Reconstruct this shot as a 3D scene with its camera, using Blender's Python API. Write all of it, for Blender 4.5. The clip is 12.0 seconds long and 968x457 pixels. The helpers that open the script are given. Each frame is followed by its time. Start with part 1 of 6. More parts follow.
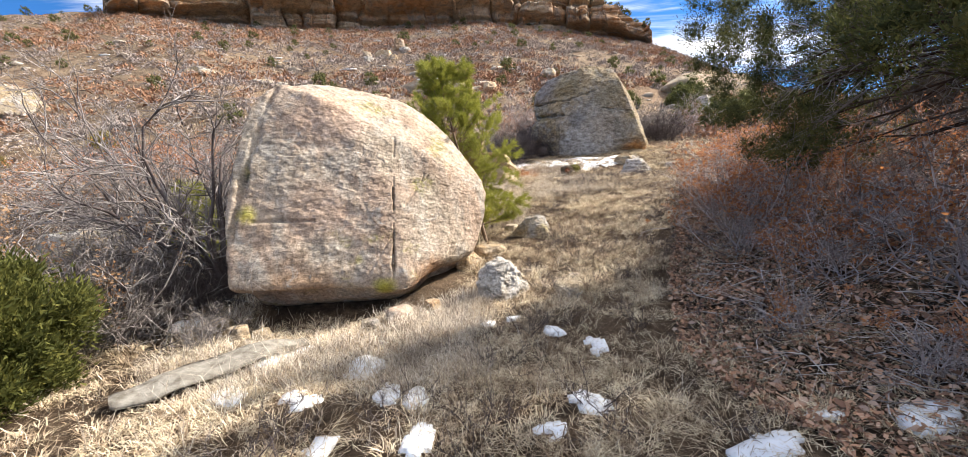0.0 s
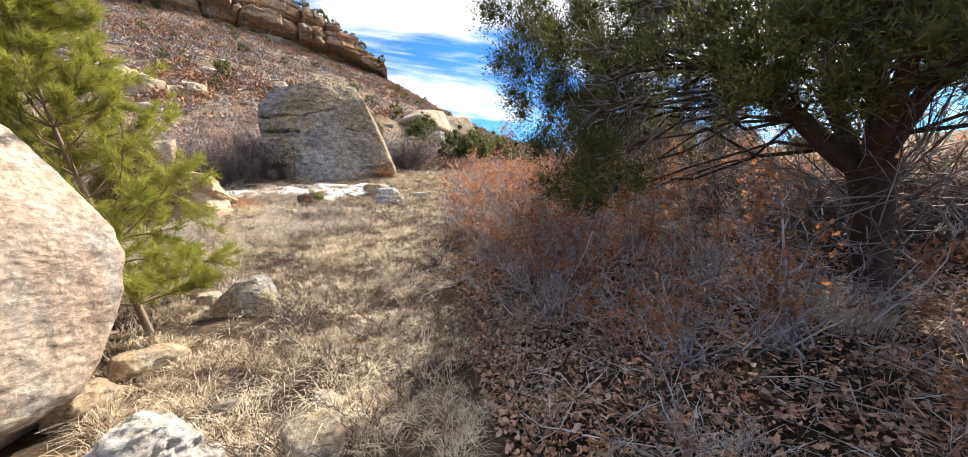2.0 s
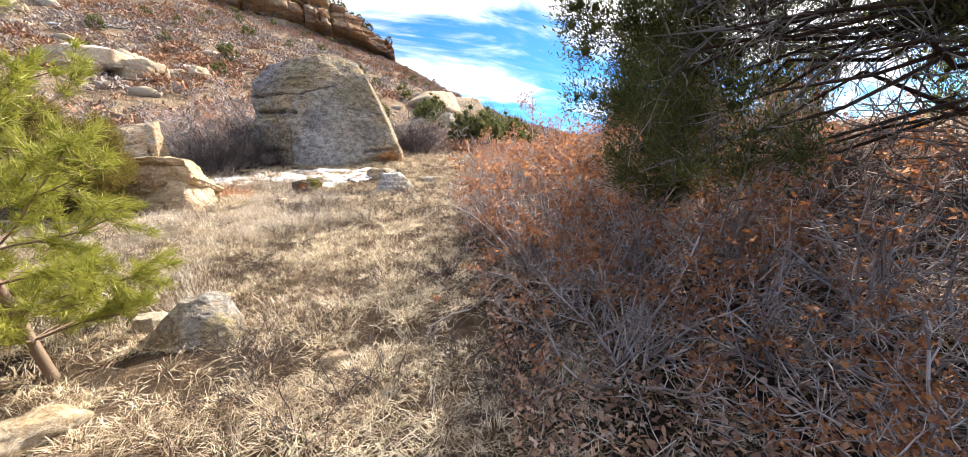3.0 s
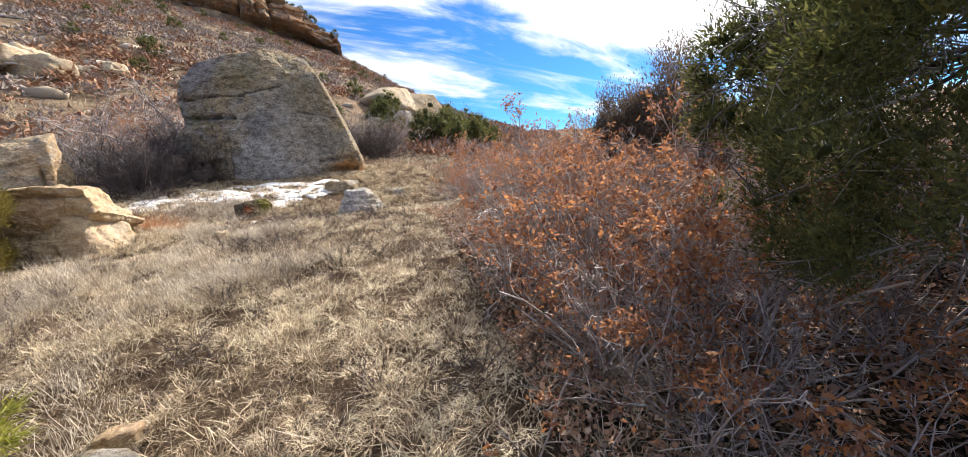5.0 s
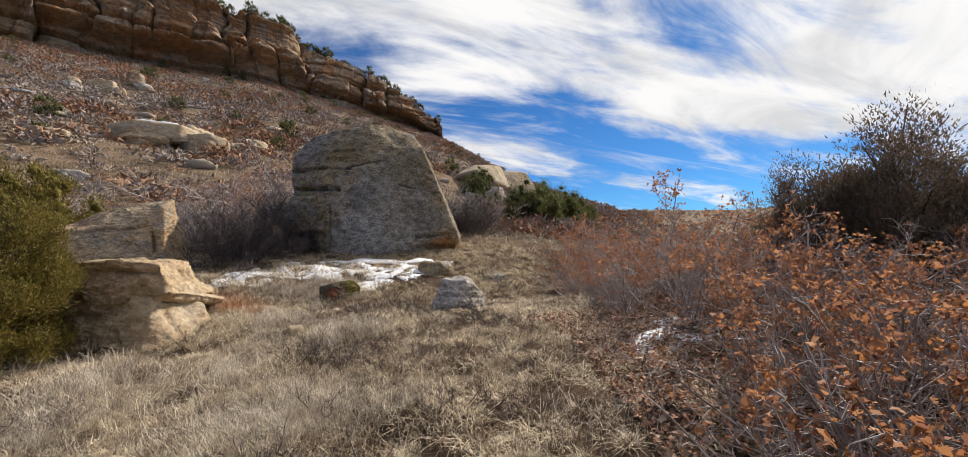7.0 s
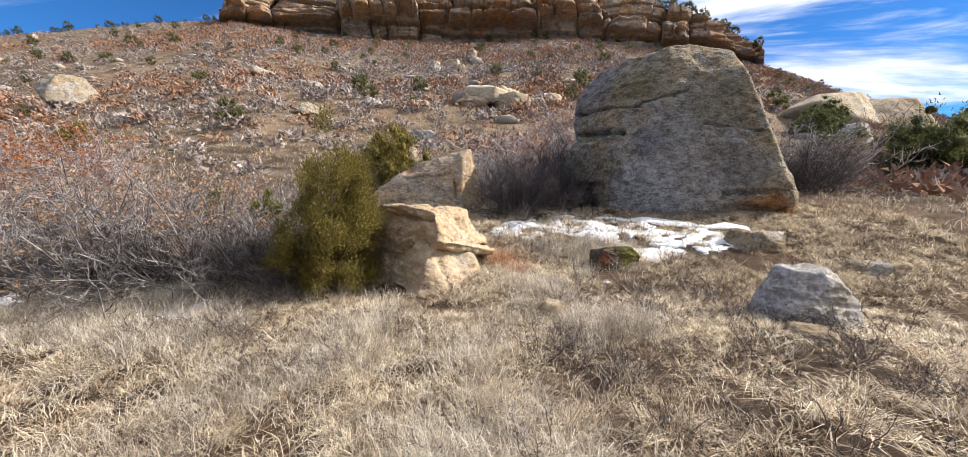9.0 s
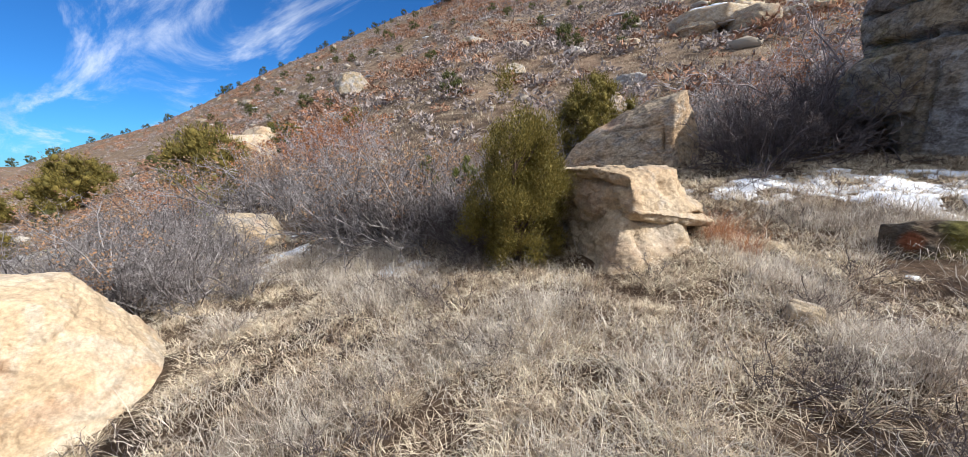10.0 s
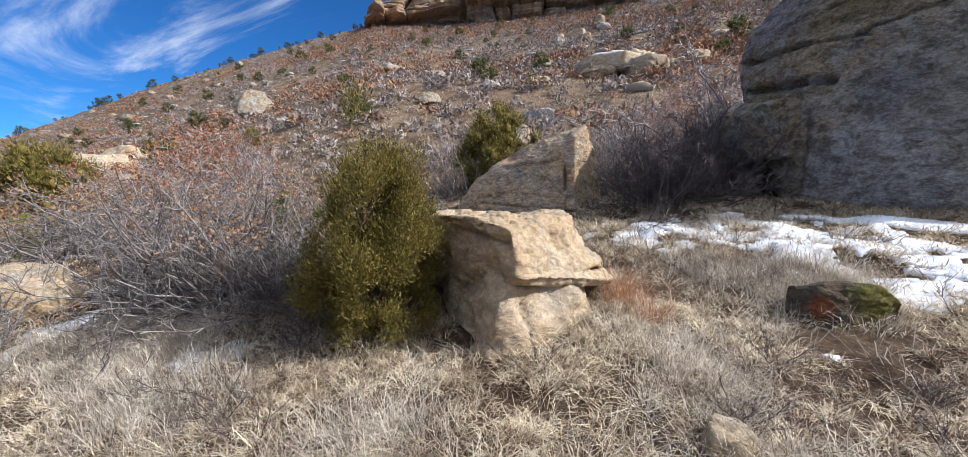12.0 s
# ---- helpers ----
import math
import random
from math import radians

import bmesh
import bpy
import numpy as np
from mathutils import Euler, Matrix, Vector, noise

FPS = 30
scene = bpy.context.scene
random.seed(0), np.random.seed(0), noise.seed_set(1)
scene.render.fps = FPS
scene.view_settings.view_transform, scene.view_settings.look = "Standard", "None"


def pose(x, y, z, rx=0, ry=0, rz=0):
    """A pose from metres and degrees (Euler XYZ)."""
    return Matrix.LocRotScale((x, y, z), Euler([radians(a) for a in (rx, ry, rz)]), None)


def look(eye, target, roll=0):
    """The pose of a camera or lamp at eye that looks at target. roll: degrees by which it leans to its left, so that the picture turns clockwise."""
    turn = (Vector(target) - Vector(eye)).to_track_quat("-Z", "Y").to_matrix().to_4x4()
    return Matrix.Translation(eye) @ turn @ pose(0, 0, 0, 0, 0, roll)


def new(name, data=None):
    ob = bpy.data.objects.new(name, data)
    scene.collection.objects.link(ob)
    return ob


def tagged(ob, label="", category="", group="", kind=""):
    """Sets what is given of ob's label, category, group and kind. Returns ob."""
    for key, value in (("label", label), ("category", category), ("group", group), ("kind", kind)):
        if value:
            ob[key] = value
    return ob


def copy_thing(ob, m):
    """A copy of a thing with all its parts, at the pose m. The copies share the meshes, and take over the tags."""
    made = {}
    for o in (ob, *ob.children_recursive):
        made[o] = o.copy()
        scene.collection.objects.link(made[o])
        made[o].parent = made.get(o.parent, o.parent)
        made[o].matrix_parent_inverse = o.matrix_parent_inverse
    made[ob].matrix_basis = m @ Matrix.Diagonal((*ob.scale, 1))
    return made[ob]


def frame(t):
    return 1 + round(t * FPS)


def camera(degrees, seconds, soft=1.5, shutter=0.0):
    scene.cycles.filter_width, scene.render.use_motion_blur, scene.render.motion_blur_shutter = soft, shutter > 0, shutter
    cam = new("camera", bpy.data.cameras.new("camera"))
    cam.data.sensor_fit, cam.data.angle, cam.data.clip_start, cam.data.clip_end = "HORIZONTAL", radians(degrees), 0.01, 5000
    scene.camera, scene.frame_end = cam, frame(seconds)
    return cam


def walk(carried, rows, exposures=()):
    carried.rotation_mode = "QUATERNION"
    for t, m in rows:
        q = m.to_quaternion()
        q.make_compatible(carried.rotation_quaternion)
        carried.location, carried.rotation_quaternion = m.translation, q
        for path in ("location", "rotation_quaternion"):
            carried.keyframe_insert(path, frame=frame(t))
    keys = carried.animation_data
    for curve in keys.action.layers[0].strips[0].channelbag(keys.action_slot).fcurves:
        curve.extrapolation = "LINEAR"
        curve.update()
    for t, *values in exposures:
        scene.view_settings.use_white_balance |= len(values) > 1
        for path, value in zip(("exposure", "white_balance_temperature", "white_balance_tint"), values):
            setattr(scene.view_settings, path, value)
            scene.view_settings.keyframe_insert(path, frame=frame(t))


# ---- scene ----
cam = camera(102.1, 12.0, soft=0.65)
PATH = [
    (0, (0.61, 0.458, 1.433), (0.535, 2.44, 1.177), -3.8),
    (0.5, (0.65, 0.937, 1.407), (1.029, 2.894, 1.249), -1.9),
    (1, (0.653, 1.303, 1.52), (0.957, 3.27, 1.319), -0.1),
    (1.5, (0.705, 1.901, 1.506), (1.262, 3.82, 1.419), 1.2),
    (2, (1.006, 2.397, 1.55), (2.124, 4.044, 1.352), -2.6),
    (2.5, (1.363, 2.974, 1.552), (2.617, 4.523, 1.379), -3.6),
    (3, (1.535, 3.448, 1.552), (2.6, 5.119, 1.276), -3.3),
    (3.2, (1.55, 3.705, 1.585), (2.645, 5.364, 1.368), -0.5),
    (4.8, (1.702, 4.521, 1.94), (2.825, 6.155, 1.68), -7.0),
    (5, (1.756, 4.662, 1.94), (2.988, 6.206, 1.624), -5.1),
    (5.5, (1.89, 5.198, 2.008), (3.2, 6.692, 1.786), -1.2),
    (6, (2.125, 5.605, 2.018), (3.42, 7.125, 1.907), -3.3),
    (6.5, (2.255, 5.884, 2.135), (3.379, 7.535, 2.027), -1.8),
    (7, (2.182, 6.39, 2.226), (3.106, 8.162, 2.309), -1.8),
    (7.2, (2.245, 6.425, 2.27), (3.003, 8.276, 2.293), -2.0),
    (8.8, (2.484, 7.77, 2.286), (2.236, 9.745, 2.095), 0.0),
    (9, (2.465, 7.91, 2.317), (2.039, 9.857, 2.153), 1.4),
    (9.5, (2.396, 8.119, 2.377), (1.398, 9.843, 2.201), -3.3),
    (10, (2.405, 8.472, 2.411), (1.09, 9.928, 2.022), -2.2),
    (10.5, (2.385, 8.716, 2.472), (1.016, 10.121, 2.08), -2.2),
    (11, (2.302, 8.969, 2.518), (0.887, 10.357, 2.249), 2.2),
    (11.5, (2.241, 9.201, 2.513), (0.961, 10.697, 2.162), -2.0),
    (12, (2.229, 9.666, 2.515), (1.215, 11.369, 2.252), -0.9),
]
EXPOSURE = [(0, 1.05, 6600, 10), (1, 1.08, 6600, 10), (1.6, 1.08, 6600, 10), (2.5, 1.27, 6700, 10), (3.2, 1.38, 6650, 10), (5, 0.8, 6550, 10), (5.5, 0.62, 6550, 10), (6.5, 0.18, 6550, 10), (7.2, 0.0, 6650, 10), (8.8, 0.6, 6400, 10), (9.5, 0.48, 5950, 10), (10.5, 0.25, 5850, 10), (12, 0.28, 5750, 10)]
walk(cam, [(t, look(eye, target, roll)) for t, eye, target, roll in PATH], EXPOSURE)

# ---- light ----
SUN_AZ, SUN_EL = 70.0, 38.0
sun_data = bpy.data.lights.new("sun", "SUN")
sun_data.energy, sun_data.angle, sun_data.color = 5.4, radians(0.6), (1.0, 0.93, 0.83)
sun = new("sun", sun_data)
_a, _e = radians(SUN_AZ), radians(SUN_EL)
sun_dir = Vector((math.sin(_a) * math.cos(_e), math.cos(_a) * math.cos(_e), math.sin(_e)))
sun.matrix_world = look(sun_dir * 50, (0, 0, 0))

world = bpy.data.worlds.new("world")
scene.world = world
world.use_nodes = True


class Nodes:
    """Short hand for node trees."""

    def __init__(self, tree):
        self.tree = tree
        tree.nodes.clear()

    def add(self, kind, ins=None):
        node = self.tree.nodes.new(kind)
        for name, v in (ins or {}).items():
            if isinstance(v, bpy.types.NodeSocket):
                self.tree.links.new(v, node.inputs[name])
            else:
                node.inputs[name].default_value = v
        return node

    def math(self, op, a, b=0.0):
        node = self.add("ShaderNodeMath", {0: a, 1: b})
        node.operation = op
        return node.outputs[0]

    def noise(self, vec, scale, detail=4.0, rough=0.55, distort=0.0):
        return self.add("ShaderNodeTexNoise", {"Vector": vec, "Scale": scale, "Detail": detail, "Roughness": rough, "Distortion": distort}).outputs["Fac"]

    def ramp(self, fac, stops):
        node = self.add("ShaderNodeValToRGB", {"Fac": fac})
        els = node.color_ramp.elements
        while len(els) < len(stops):
            els.new(0.5)
        for el, (at, col) in zip(els, stops):
            el.position = at
            el.color = (*col, 1) if len(col) == 3 else col
        return node.outputs["Color"]

    def step(self, fac, lo, hi):
        node = self.add("ShaderNodeMapRange", {"Value": fac, "From Min": lo, "From Max": hi})
        node.interpolation_type = "SMOOTHSTEP"
        return node.outputs["Result"]

    def mix(self, fac, a, b, blend="MIX"):
        node = self.add("ShaderNodeMix")
        node.data_type, node.blend_type = "RGBA", blend
        for slot, v in ((0, fac), (6, a), (7, b)):
            if isinstance(v, bpy.types.NodeSocket):
                self.tree.links.new(v, node.inputs[slot])
            else:
                node.inputs[slot].default_value = (*v, 1) if slot and len(v) == 3 else v
        return node.outputs[2]


wn = Nodes(world.node_tree)
sky = wn.add("ShaderNodeTexSky")
sky.sky_type, sky.sun_disc, sky.altitude = "NISHITA", False, 1700.0
sky.sun_elevation, sky.sun_rotation = radians(SUN_EL), radians(SUN_AZ)
sky.air_density, sky.dust_density, sky.ozone_density = 1.0, 0.6, 2.0
sky_dir = wn.add("ShaderNodeTexCoord").outputs["Generated"]
sep = wn.add("ShaderNodeSeparateXYZ", {0: sky_dir})
flat = wn.math("ADD", wn.math("MAXIMUM", sep.outputs[2], 0.0), 0.13)
cu, cv = wn.math("DIVIDE", sep.outputs[0], flat), wn.math("DIVIDE", sep.outputs[1], flat)
plane = wn.add("ShaderNodeCombineXYZ", {0: cu, 1: cv, 2: 3.7}).outputs[0]
streak = wn.add("ShaderNodeMapping", {"Vector": plane, "Rotation": (0, 0, radians(24)), "Scale": (0.42, 1.25, 1.0)}).outputs[0]
bank = wn.noise(streak, 0.95, 9.0, 0.56, 0.5)
wisps = wn.noise(streak, 3.1, 10.0, 0.62, 1.2)
# the bank of cloud lies towards the sun and thins near the horizon; thin cirrus elsewhere
toward = wn.math("ADD", wn.math("MULTIPLY", sep.outputs[0], 0.14), wn.math("MULTIPLY", wn.step(sep.outputs[2], 0.05, 0.34), 0.17))
cover = wn.math("ADD", wn.math("ADD", bank, toward), wn.math("MULTIPLY", wn.math("SUBTRACT", wisps, 0.5), 0.30))
thick = wn.step(cover, 0.60, 0.80)
veil_map = wn.add("ShaderNodeMapping", {"Vector": plane, "Rotation": (0, 0, radians(-38)), "Scale": (0.25, 1.0, 1.0)}).outputs[0]
veil = wn.math("MULTIPLY", wn.step(wn.noise(veil_map, 1.5, 10.0, 0.62, 1.4), 0.50, 0.78), 0.75)
cloud = wn.math("MAXIMUM", thick, veil)
blue = wn.mix(1.0, sky.outputs["Color"], (0.33, 0.80, 1.28), "MULTIPLY")
tone = wn.mix(wn.step(wn.noise(streak, 1.9, 8.0, 0.6, 0.8), 0.34, 0.62), (9.0, 9.2, 9.6), (12.8, 12.8, 12.9))
sky_col = wn.mix(cloud, blue, tone)
bg = wn.add("ShaderNodeBackground", {"Color": sky_col, "Strength": 0.075})
wn.add("ShaderNodeOutputWorld", {"Surface": bg.outputs[0]})


# ---- materials ----
def material(name, rough=0.9, spec=0.2):
    mat = bpy.data.materials.new(name)
    mat.use_nodes = True
    n = Nodes(mat.node_tree)
    bsdf = n.add("ShaderNodeBsdfPrincipled", {"Roughness": rough, "Specular IOR Level": spec})
    n.add("ShaderNodeOutputMaterial", {"Surface": bsdf.outputs[0]})
    pos = n.add("ShaderNodeNewGeometry").outputs["Position"]
    return mat, n, bsdf, pos


def bumped(n, bsdf, height, strength, distance):
    b = n.add("ShaderNodeBump", {"Height": height, "Strength": strength, "Distance": distance})
    n.tree.links.new(b.outputs[0], bsdf.inputs["Normal"])


def plug(n, socket, bsdf, name="Base Color"):
    n.tree.links.new(socket, bsdf.inputs[name])


def stone(name, pale, warm, grey, dark, lichen=0.5, orange=0.3, streaks=(1.0, 1.0, 0.35), coarse=1.0, relief=0.05, specks=0.5, mottle=1.0, patches=(), bed=1.5):
    """Weathered sandstone: warm body, grey crust, dark varnish streaks and specks, a little yellow-green lichen."""
    mat, n, bsdf, pos = material(name, 0.92, 0.15)
    grain = min(1.0, 0.25 + 0.75 * mottle)
    place = pos
    pos = n.add("ShaderNodeMapping", {"Vector": pos, "Scale": (coarse, coarse, coarse)}).outputs[0]
    stretched = n.add("ShaderNodeMapping", {"Vector": pos, "Scale": streaks}).outputs[0]
    bedded = n.add("ShaderNodeMapping", {"Vector": pos, "Rotation": (0.06, 0.05, 0), "Scale": (1.0, 1.0, bed)}).outputs[0]
    big = n.noise(pos, 0.8, 6, 0.6)
    mid = n.noise(stretched, 2.6, 8, 0.62, 0.4)
    fine = n.noise(pos, 26, 8, 0.72)
    col = n.mix(n.step(big, 0.38, 0.62), pale, warm)
    col = n.mix(n.math("MULTIPLY", n.step(mid, 0.46, 0.62), 0.85), col, grey)
    col = n.mix(n.math("MULTIPLY", n.step(n.noise(stretched, 5.5, 8, 0.7), 0.55, 0.70), 0.75), col, dark)
    rust = n.math("MULTIPLY", n.step(n.noise(stretched, 1.3, 6, 0.6), 0.53, 0.68), orange)
    col = n.mix(rust, col, (0.42, 0.21, 0.09))
    spot = n.math("MULTIPLY", n.step(n.noise(bedded, 13, 6, 0.7, 0.6), 0.60, 0.68), specks)
    col = n.mix(spot, col, dark)
    moss = n.math("MULTIPLY", n.math("MULTIPLY", n.step(n.noise(pos, 1.3, 5, 0.6), 0.60, 0.70), n.step(n.noise(pos, 24, 4, 0.6), 0.38, 0.58)), lichen)
    col = n.mix(moss, col, (0.25, 0.235, 0.06))
    for centre, radius, tone, much in patches:
        # a crust or a fresh break with a ragged rim
        gap = n.add("ShaderNodeVectorMath", {0: place, 1: centre})
        gap.operation = "DISTANCE"
        edge = n.math("ADD", n.math("DIVIDE", gap.outputs["Value"], radius), n.math("MULTIPLY", n.math("SUBTRACT", n.noise(pos, 2.2, 8, 0.7, 0.5), 0.5), 1.5))
        col = n.mix(n.math("MULTIPLY", n.step(edge, 1.25, 0.55), much), col, tone)
    blotch = n.noise(bedded, 5.5, 10, 0.78, 0.4)
    col = n.mix(n.step(blotch, 0.36, 0.62), n.mix(1.0, col, (1 - 0.32 * mottle, 1 - 0.34 * mottle, 1 - 0.36 * mottle), "MULTIPLY"), n.mix(1.0, col, (1 + 0.18 * mottle, 1 + 0.175 * mottle, 1 + 0.17 * mottle), "MULTIPLY"))
    crust = n.math("MULTIPLY", n.step(n.noise(pos, 3.4, 9, 0.75, 0.8), 0.60, 0.66), specks)
    col = n.mix(crust, col, n.mix(0.5, grey, (0.55, 0.55, 0.54)))
    col = n.mix(n.step(fine, 0.25, 0.75), n.mix(1.0, col, (1 - 0.42 * grain, 1 - 0.44 * grain, 1 - 0.46 * grain), "MULTIPLY"), n.mix(1.0, col, (1 + 0.30 * grain, 1 + 0.29 * grain, 1 + 0.27 * grain), "MULTIPLY"))
    plug(n, col, bsdf)
    pits = n.add("ShaderNodeTexVoronoi", {"Vector": bedded, "Scale": 17.0}).outputs["Distance"]
    height = n.math("ADD", n.math("ADD", n.math("MULTIPLY", n.noise(bedded, 5.0, 10, 0.72, 0.5), 1.0), n.math("MULTIPLY", pits, 0.20)), n.math("MULTIPLY", n.noise(bedded, 30, 6, 0.7), 0.25))
    bumped(n, bsdf, height, 1.0, relief / coarse)
    return mat


M_BOULDER = stone("boulder_sandstone", (0.43, 0.37, 0.30), (0.40, 0.305, 0.24), (0.38, 0.35, 0.31), (0.17, 0.14, 0.12), 0.75, 0.18, (1.6, 1.6, 0.30), relief=0.028, specks=0.6, mottle=1.05, bed=1.5,
                  patches=(((-2.15, 4.73, 1.17), 0.13, (0.42, 0.38, 0.06), 0.85), ((-0.72, 4.68, 0.24), 0.16, (0.36, 0.34, 0.05), 0.9), ((-1.0, 4.8, 0.6), 0.07, (0.45, 0.40, 0.10), 0.6), ((-2.2, 4.98, 1.7), 0.14, (0.40, 0.37, 0.10), 0.5), ((-0.2, 5.1, 0.22), 0.32, (0.36, 0.19, 0.09), 0.7), ((-1.6, 4.45, 0.25), 0.45, (0.33, 0.20, 0.11), 0.6), ((-1.4, 5.4, 2.2), 0.5, (0.50, 0.34, 0.26), 0.5), ((-1.5, 4.9, 1.2), 0.4, (0.48, 0.33, 0.25), 0.45), ((-2.35, 5.1, 2.1), 0.22, (0.62, 0.56, 0.46), 0.6)))
M_GREYROCK = stone("grey_crusted_sandstone", (0.40, 0.345, 0.265), (0.36, 0.28, 0.18), (0.40, 0.395, 0.39), (0.10, 0.098, 0.095), 0.9, 0.15, (0.9, 0.9, 0.6), relief=0.10, specks=0.9)
M_TANROCK = stone("tan_sandstone", (0.50, 0.41, 0.29), (0.46, 0.34, 0.21), (0.42, 0.375, 0.31), (0.22, 0.175, 0.13), 0.25, 0.4, (0.8, 0.8, 1.6), relief=0.05, specks=0.5)
M_SLAB = stone("varnished_tan_sandstone", (0.46, 0.37, 0.26), (0.44, 0.31, 0.19), (0.34, 0.31, 0.27), (0.15, 0.125, 0.10), 0.5, 0.5, (0.8, 0.8, 1.2), relief=0.05, specks=0.5, mottle=1.3)
M_LEDGE = stone("ledge_sandstone", (0.50, 0.405, 0.285), (0.47, 0.35, 0.22), (0.44, 0.375, 0.295), (0.22, 0.155, 0.10), 0.1, 0.3, (0.8, 0.8, 0.9), relief=0.035, specks=0.2, mottle=0.6)
M_PALEROCK = stone("cream_sandstone", (0.52, 0.44, 0.32), (0.48, 0.36, 0.23), (0.50, 0.45, 0.37), (0.34, 0.26, 0.18), 0.1, 0.3, (0.8, 0.8, 1.2), relief=0.04, specks=0.25)
M_DARKROCK = stone("dark_lichened_rock", (0.10, 0.08, 0.06), (0.12, 0.08, 0.05), (0.10, 0.09, 0.075), (0.045, 0.04, 0.036), 0.9, 0.25, patches=(((3.3, 13.45, 1.58), 0.2, (0.15, 0.14, 0.03), 0.8), ((2.95, 13.36, 1.5), 0.1, (0.24, 0.08, 0.035), 0.8)))
M_WHITEROCK = stone("white_crusted_rock", (0.46, 0.44, 0.41), (0.42, 0.38, 0.32), (0.50, 0.49, 0.48), (0.14, 0.14, 0.14), 0.2, 0.1)
M_CLIFF = stone("cliff_sandstone", (0.40, 0.31, 0.22), (0.42, 0.25, 0.14), (0.29, 0.255, 0.22), (0.10, 0.09, 0.082), 0.1, 0.7, (1.1, 1.1, 0.5), coarse=0.11, relief=0.05, specks=0.6)
M_CREAM = stone("cream_sandstone_smooth", (0.60, 0.49, 0.345), (0.57, 0.43, 0.275), (0.58, 0.50, 0.385), (0.40, 0.29, 0.19), 0.0, 0.5, (0.8, 0.8, 0.8), relief=0.03, specks=0.12, mottle=0.6)
M_CRUSTED = stone("blue_grey_crusted_sandstone", (0.38, 0.315, 0.22), (0.35, 0.27, 0.17), (0.355, 0.335, 0.30), (0.095, 0.088, 0.082), 0.9, 0.10, (1.0, 1.0, 0.85), relief=0.13, specks=0.9, mottle=1.7,
                  patches=(((4.6, 16.4, 3.0), 1.5, (0.32, 0.32, 0.325), 0.6), ((3.9, 16.6, 2.3), 0.8, (0.40, 0.40, 0.41), 0.6), ((6.2, 16.3, 1.95), 0.62, (0.48, 0.24, 0.085), 0.9), ((3.1, 18.0, 5.0), 0.8, (0.26, 0.25, 0.27), 0.7), ((5.3, 16.5, 4.3), 0.7, (0.24, 0.21, 0.15), 0.7), ((3.7, 17.2, 4.9), 0.6, (0.30, 0.25, 0.15), 0.6), ((5.7, 16.3, 3.0), 0.5, (0.20, 0.19, 0.17), 0.6), ((4.0, 16.7, 3.5), 0.35, (0.18, 0.18, 0.19), 0.6)))


def plain(name, cols, rough=0.9, spec=0.1, scale=3.0, island=0.7, translucent=0.0, bump=0.0):
    """A small-part material: colours spread by island and by place."""
    mat, n, bsdf, pos = material(name, rough, spec)
    rnd = n.add("ShaderNodeNewGeometry").outputs["Random Per Island"]
    fac = n.math("ADD", n.math("MULTIPLY", rnd, island), n.math("MULTIPLY", n.noise(pos, scale, 5, 0.6), 1.0 - island))
    k = len(cols)
    col = n.ramp(fac, [(0.1 + 0.8 * i / max(k - 1, 1), c) for i, c in enumerate(cols)])
    plug(n, col, bsdf)
    if bump:
        bumped(n, bsdf, n.noise(pos, scale * 12, 6, 0.7), 0.6, bump)
    if translucent:
        tr = n.add("ShaderNodeBsdfTranslucent", {"Color": col})
        mixer = n.add("ShaderNodeMixShader", {0: translucent, 1: bsdf.outputs[0], 2: tr.outputs[0]})
        n.tree.links.new(mixer.outputs[0], n.tree.nodes["Material Output"].inputs["Surface"])
    return mat


def grass_material(name, cols, tuft=7.0, field=0.8):
    """Dry grass: each blade a little different, each tuft more so, with paler and greyer fields."""
    mat, n, bsdf, pos = material(name, 0.62, 0.25)
    rnd = n.add("ShaderNodeNewGeometry").outputs["Random Per Island"]
    clump = n.step(n.noise(pos, tuft, 3, 0.5), 0.36, 0.64)
    wide = n.step(n.noise(pos, field, 4, 0.6), 0.36, 0.62)
    fac = n.math("ADD", n.math("ADD", n.math("MULTIPLY", rnd, 0.5), n.math("MULTIPLY", clump, 0.32)), n.math("MULTIPLY", wide, 0.18))
    col = n.ramp(fac, [(0.12 + 0.74 * i / (len(cols) - 1), c) for i, c in enumerate(cols)])
    plug(n, col, bsdf)
    tr = n.add("ShaderNodeBsdfTranslucent", {"Color": col})
    mixer = n.add("ShaderNodeMixShader", {0: 0.15, 1: bsdf.outputs[0], 2: tr.outputs[0]})
    n.tree.links.new(mixer.outputs[0], n.tree.nodes["Material Output"].inputs["Surface"])
    return mat


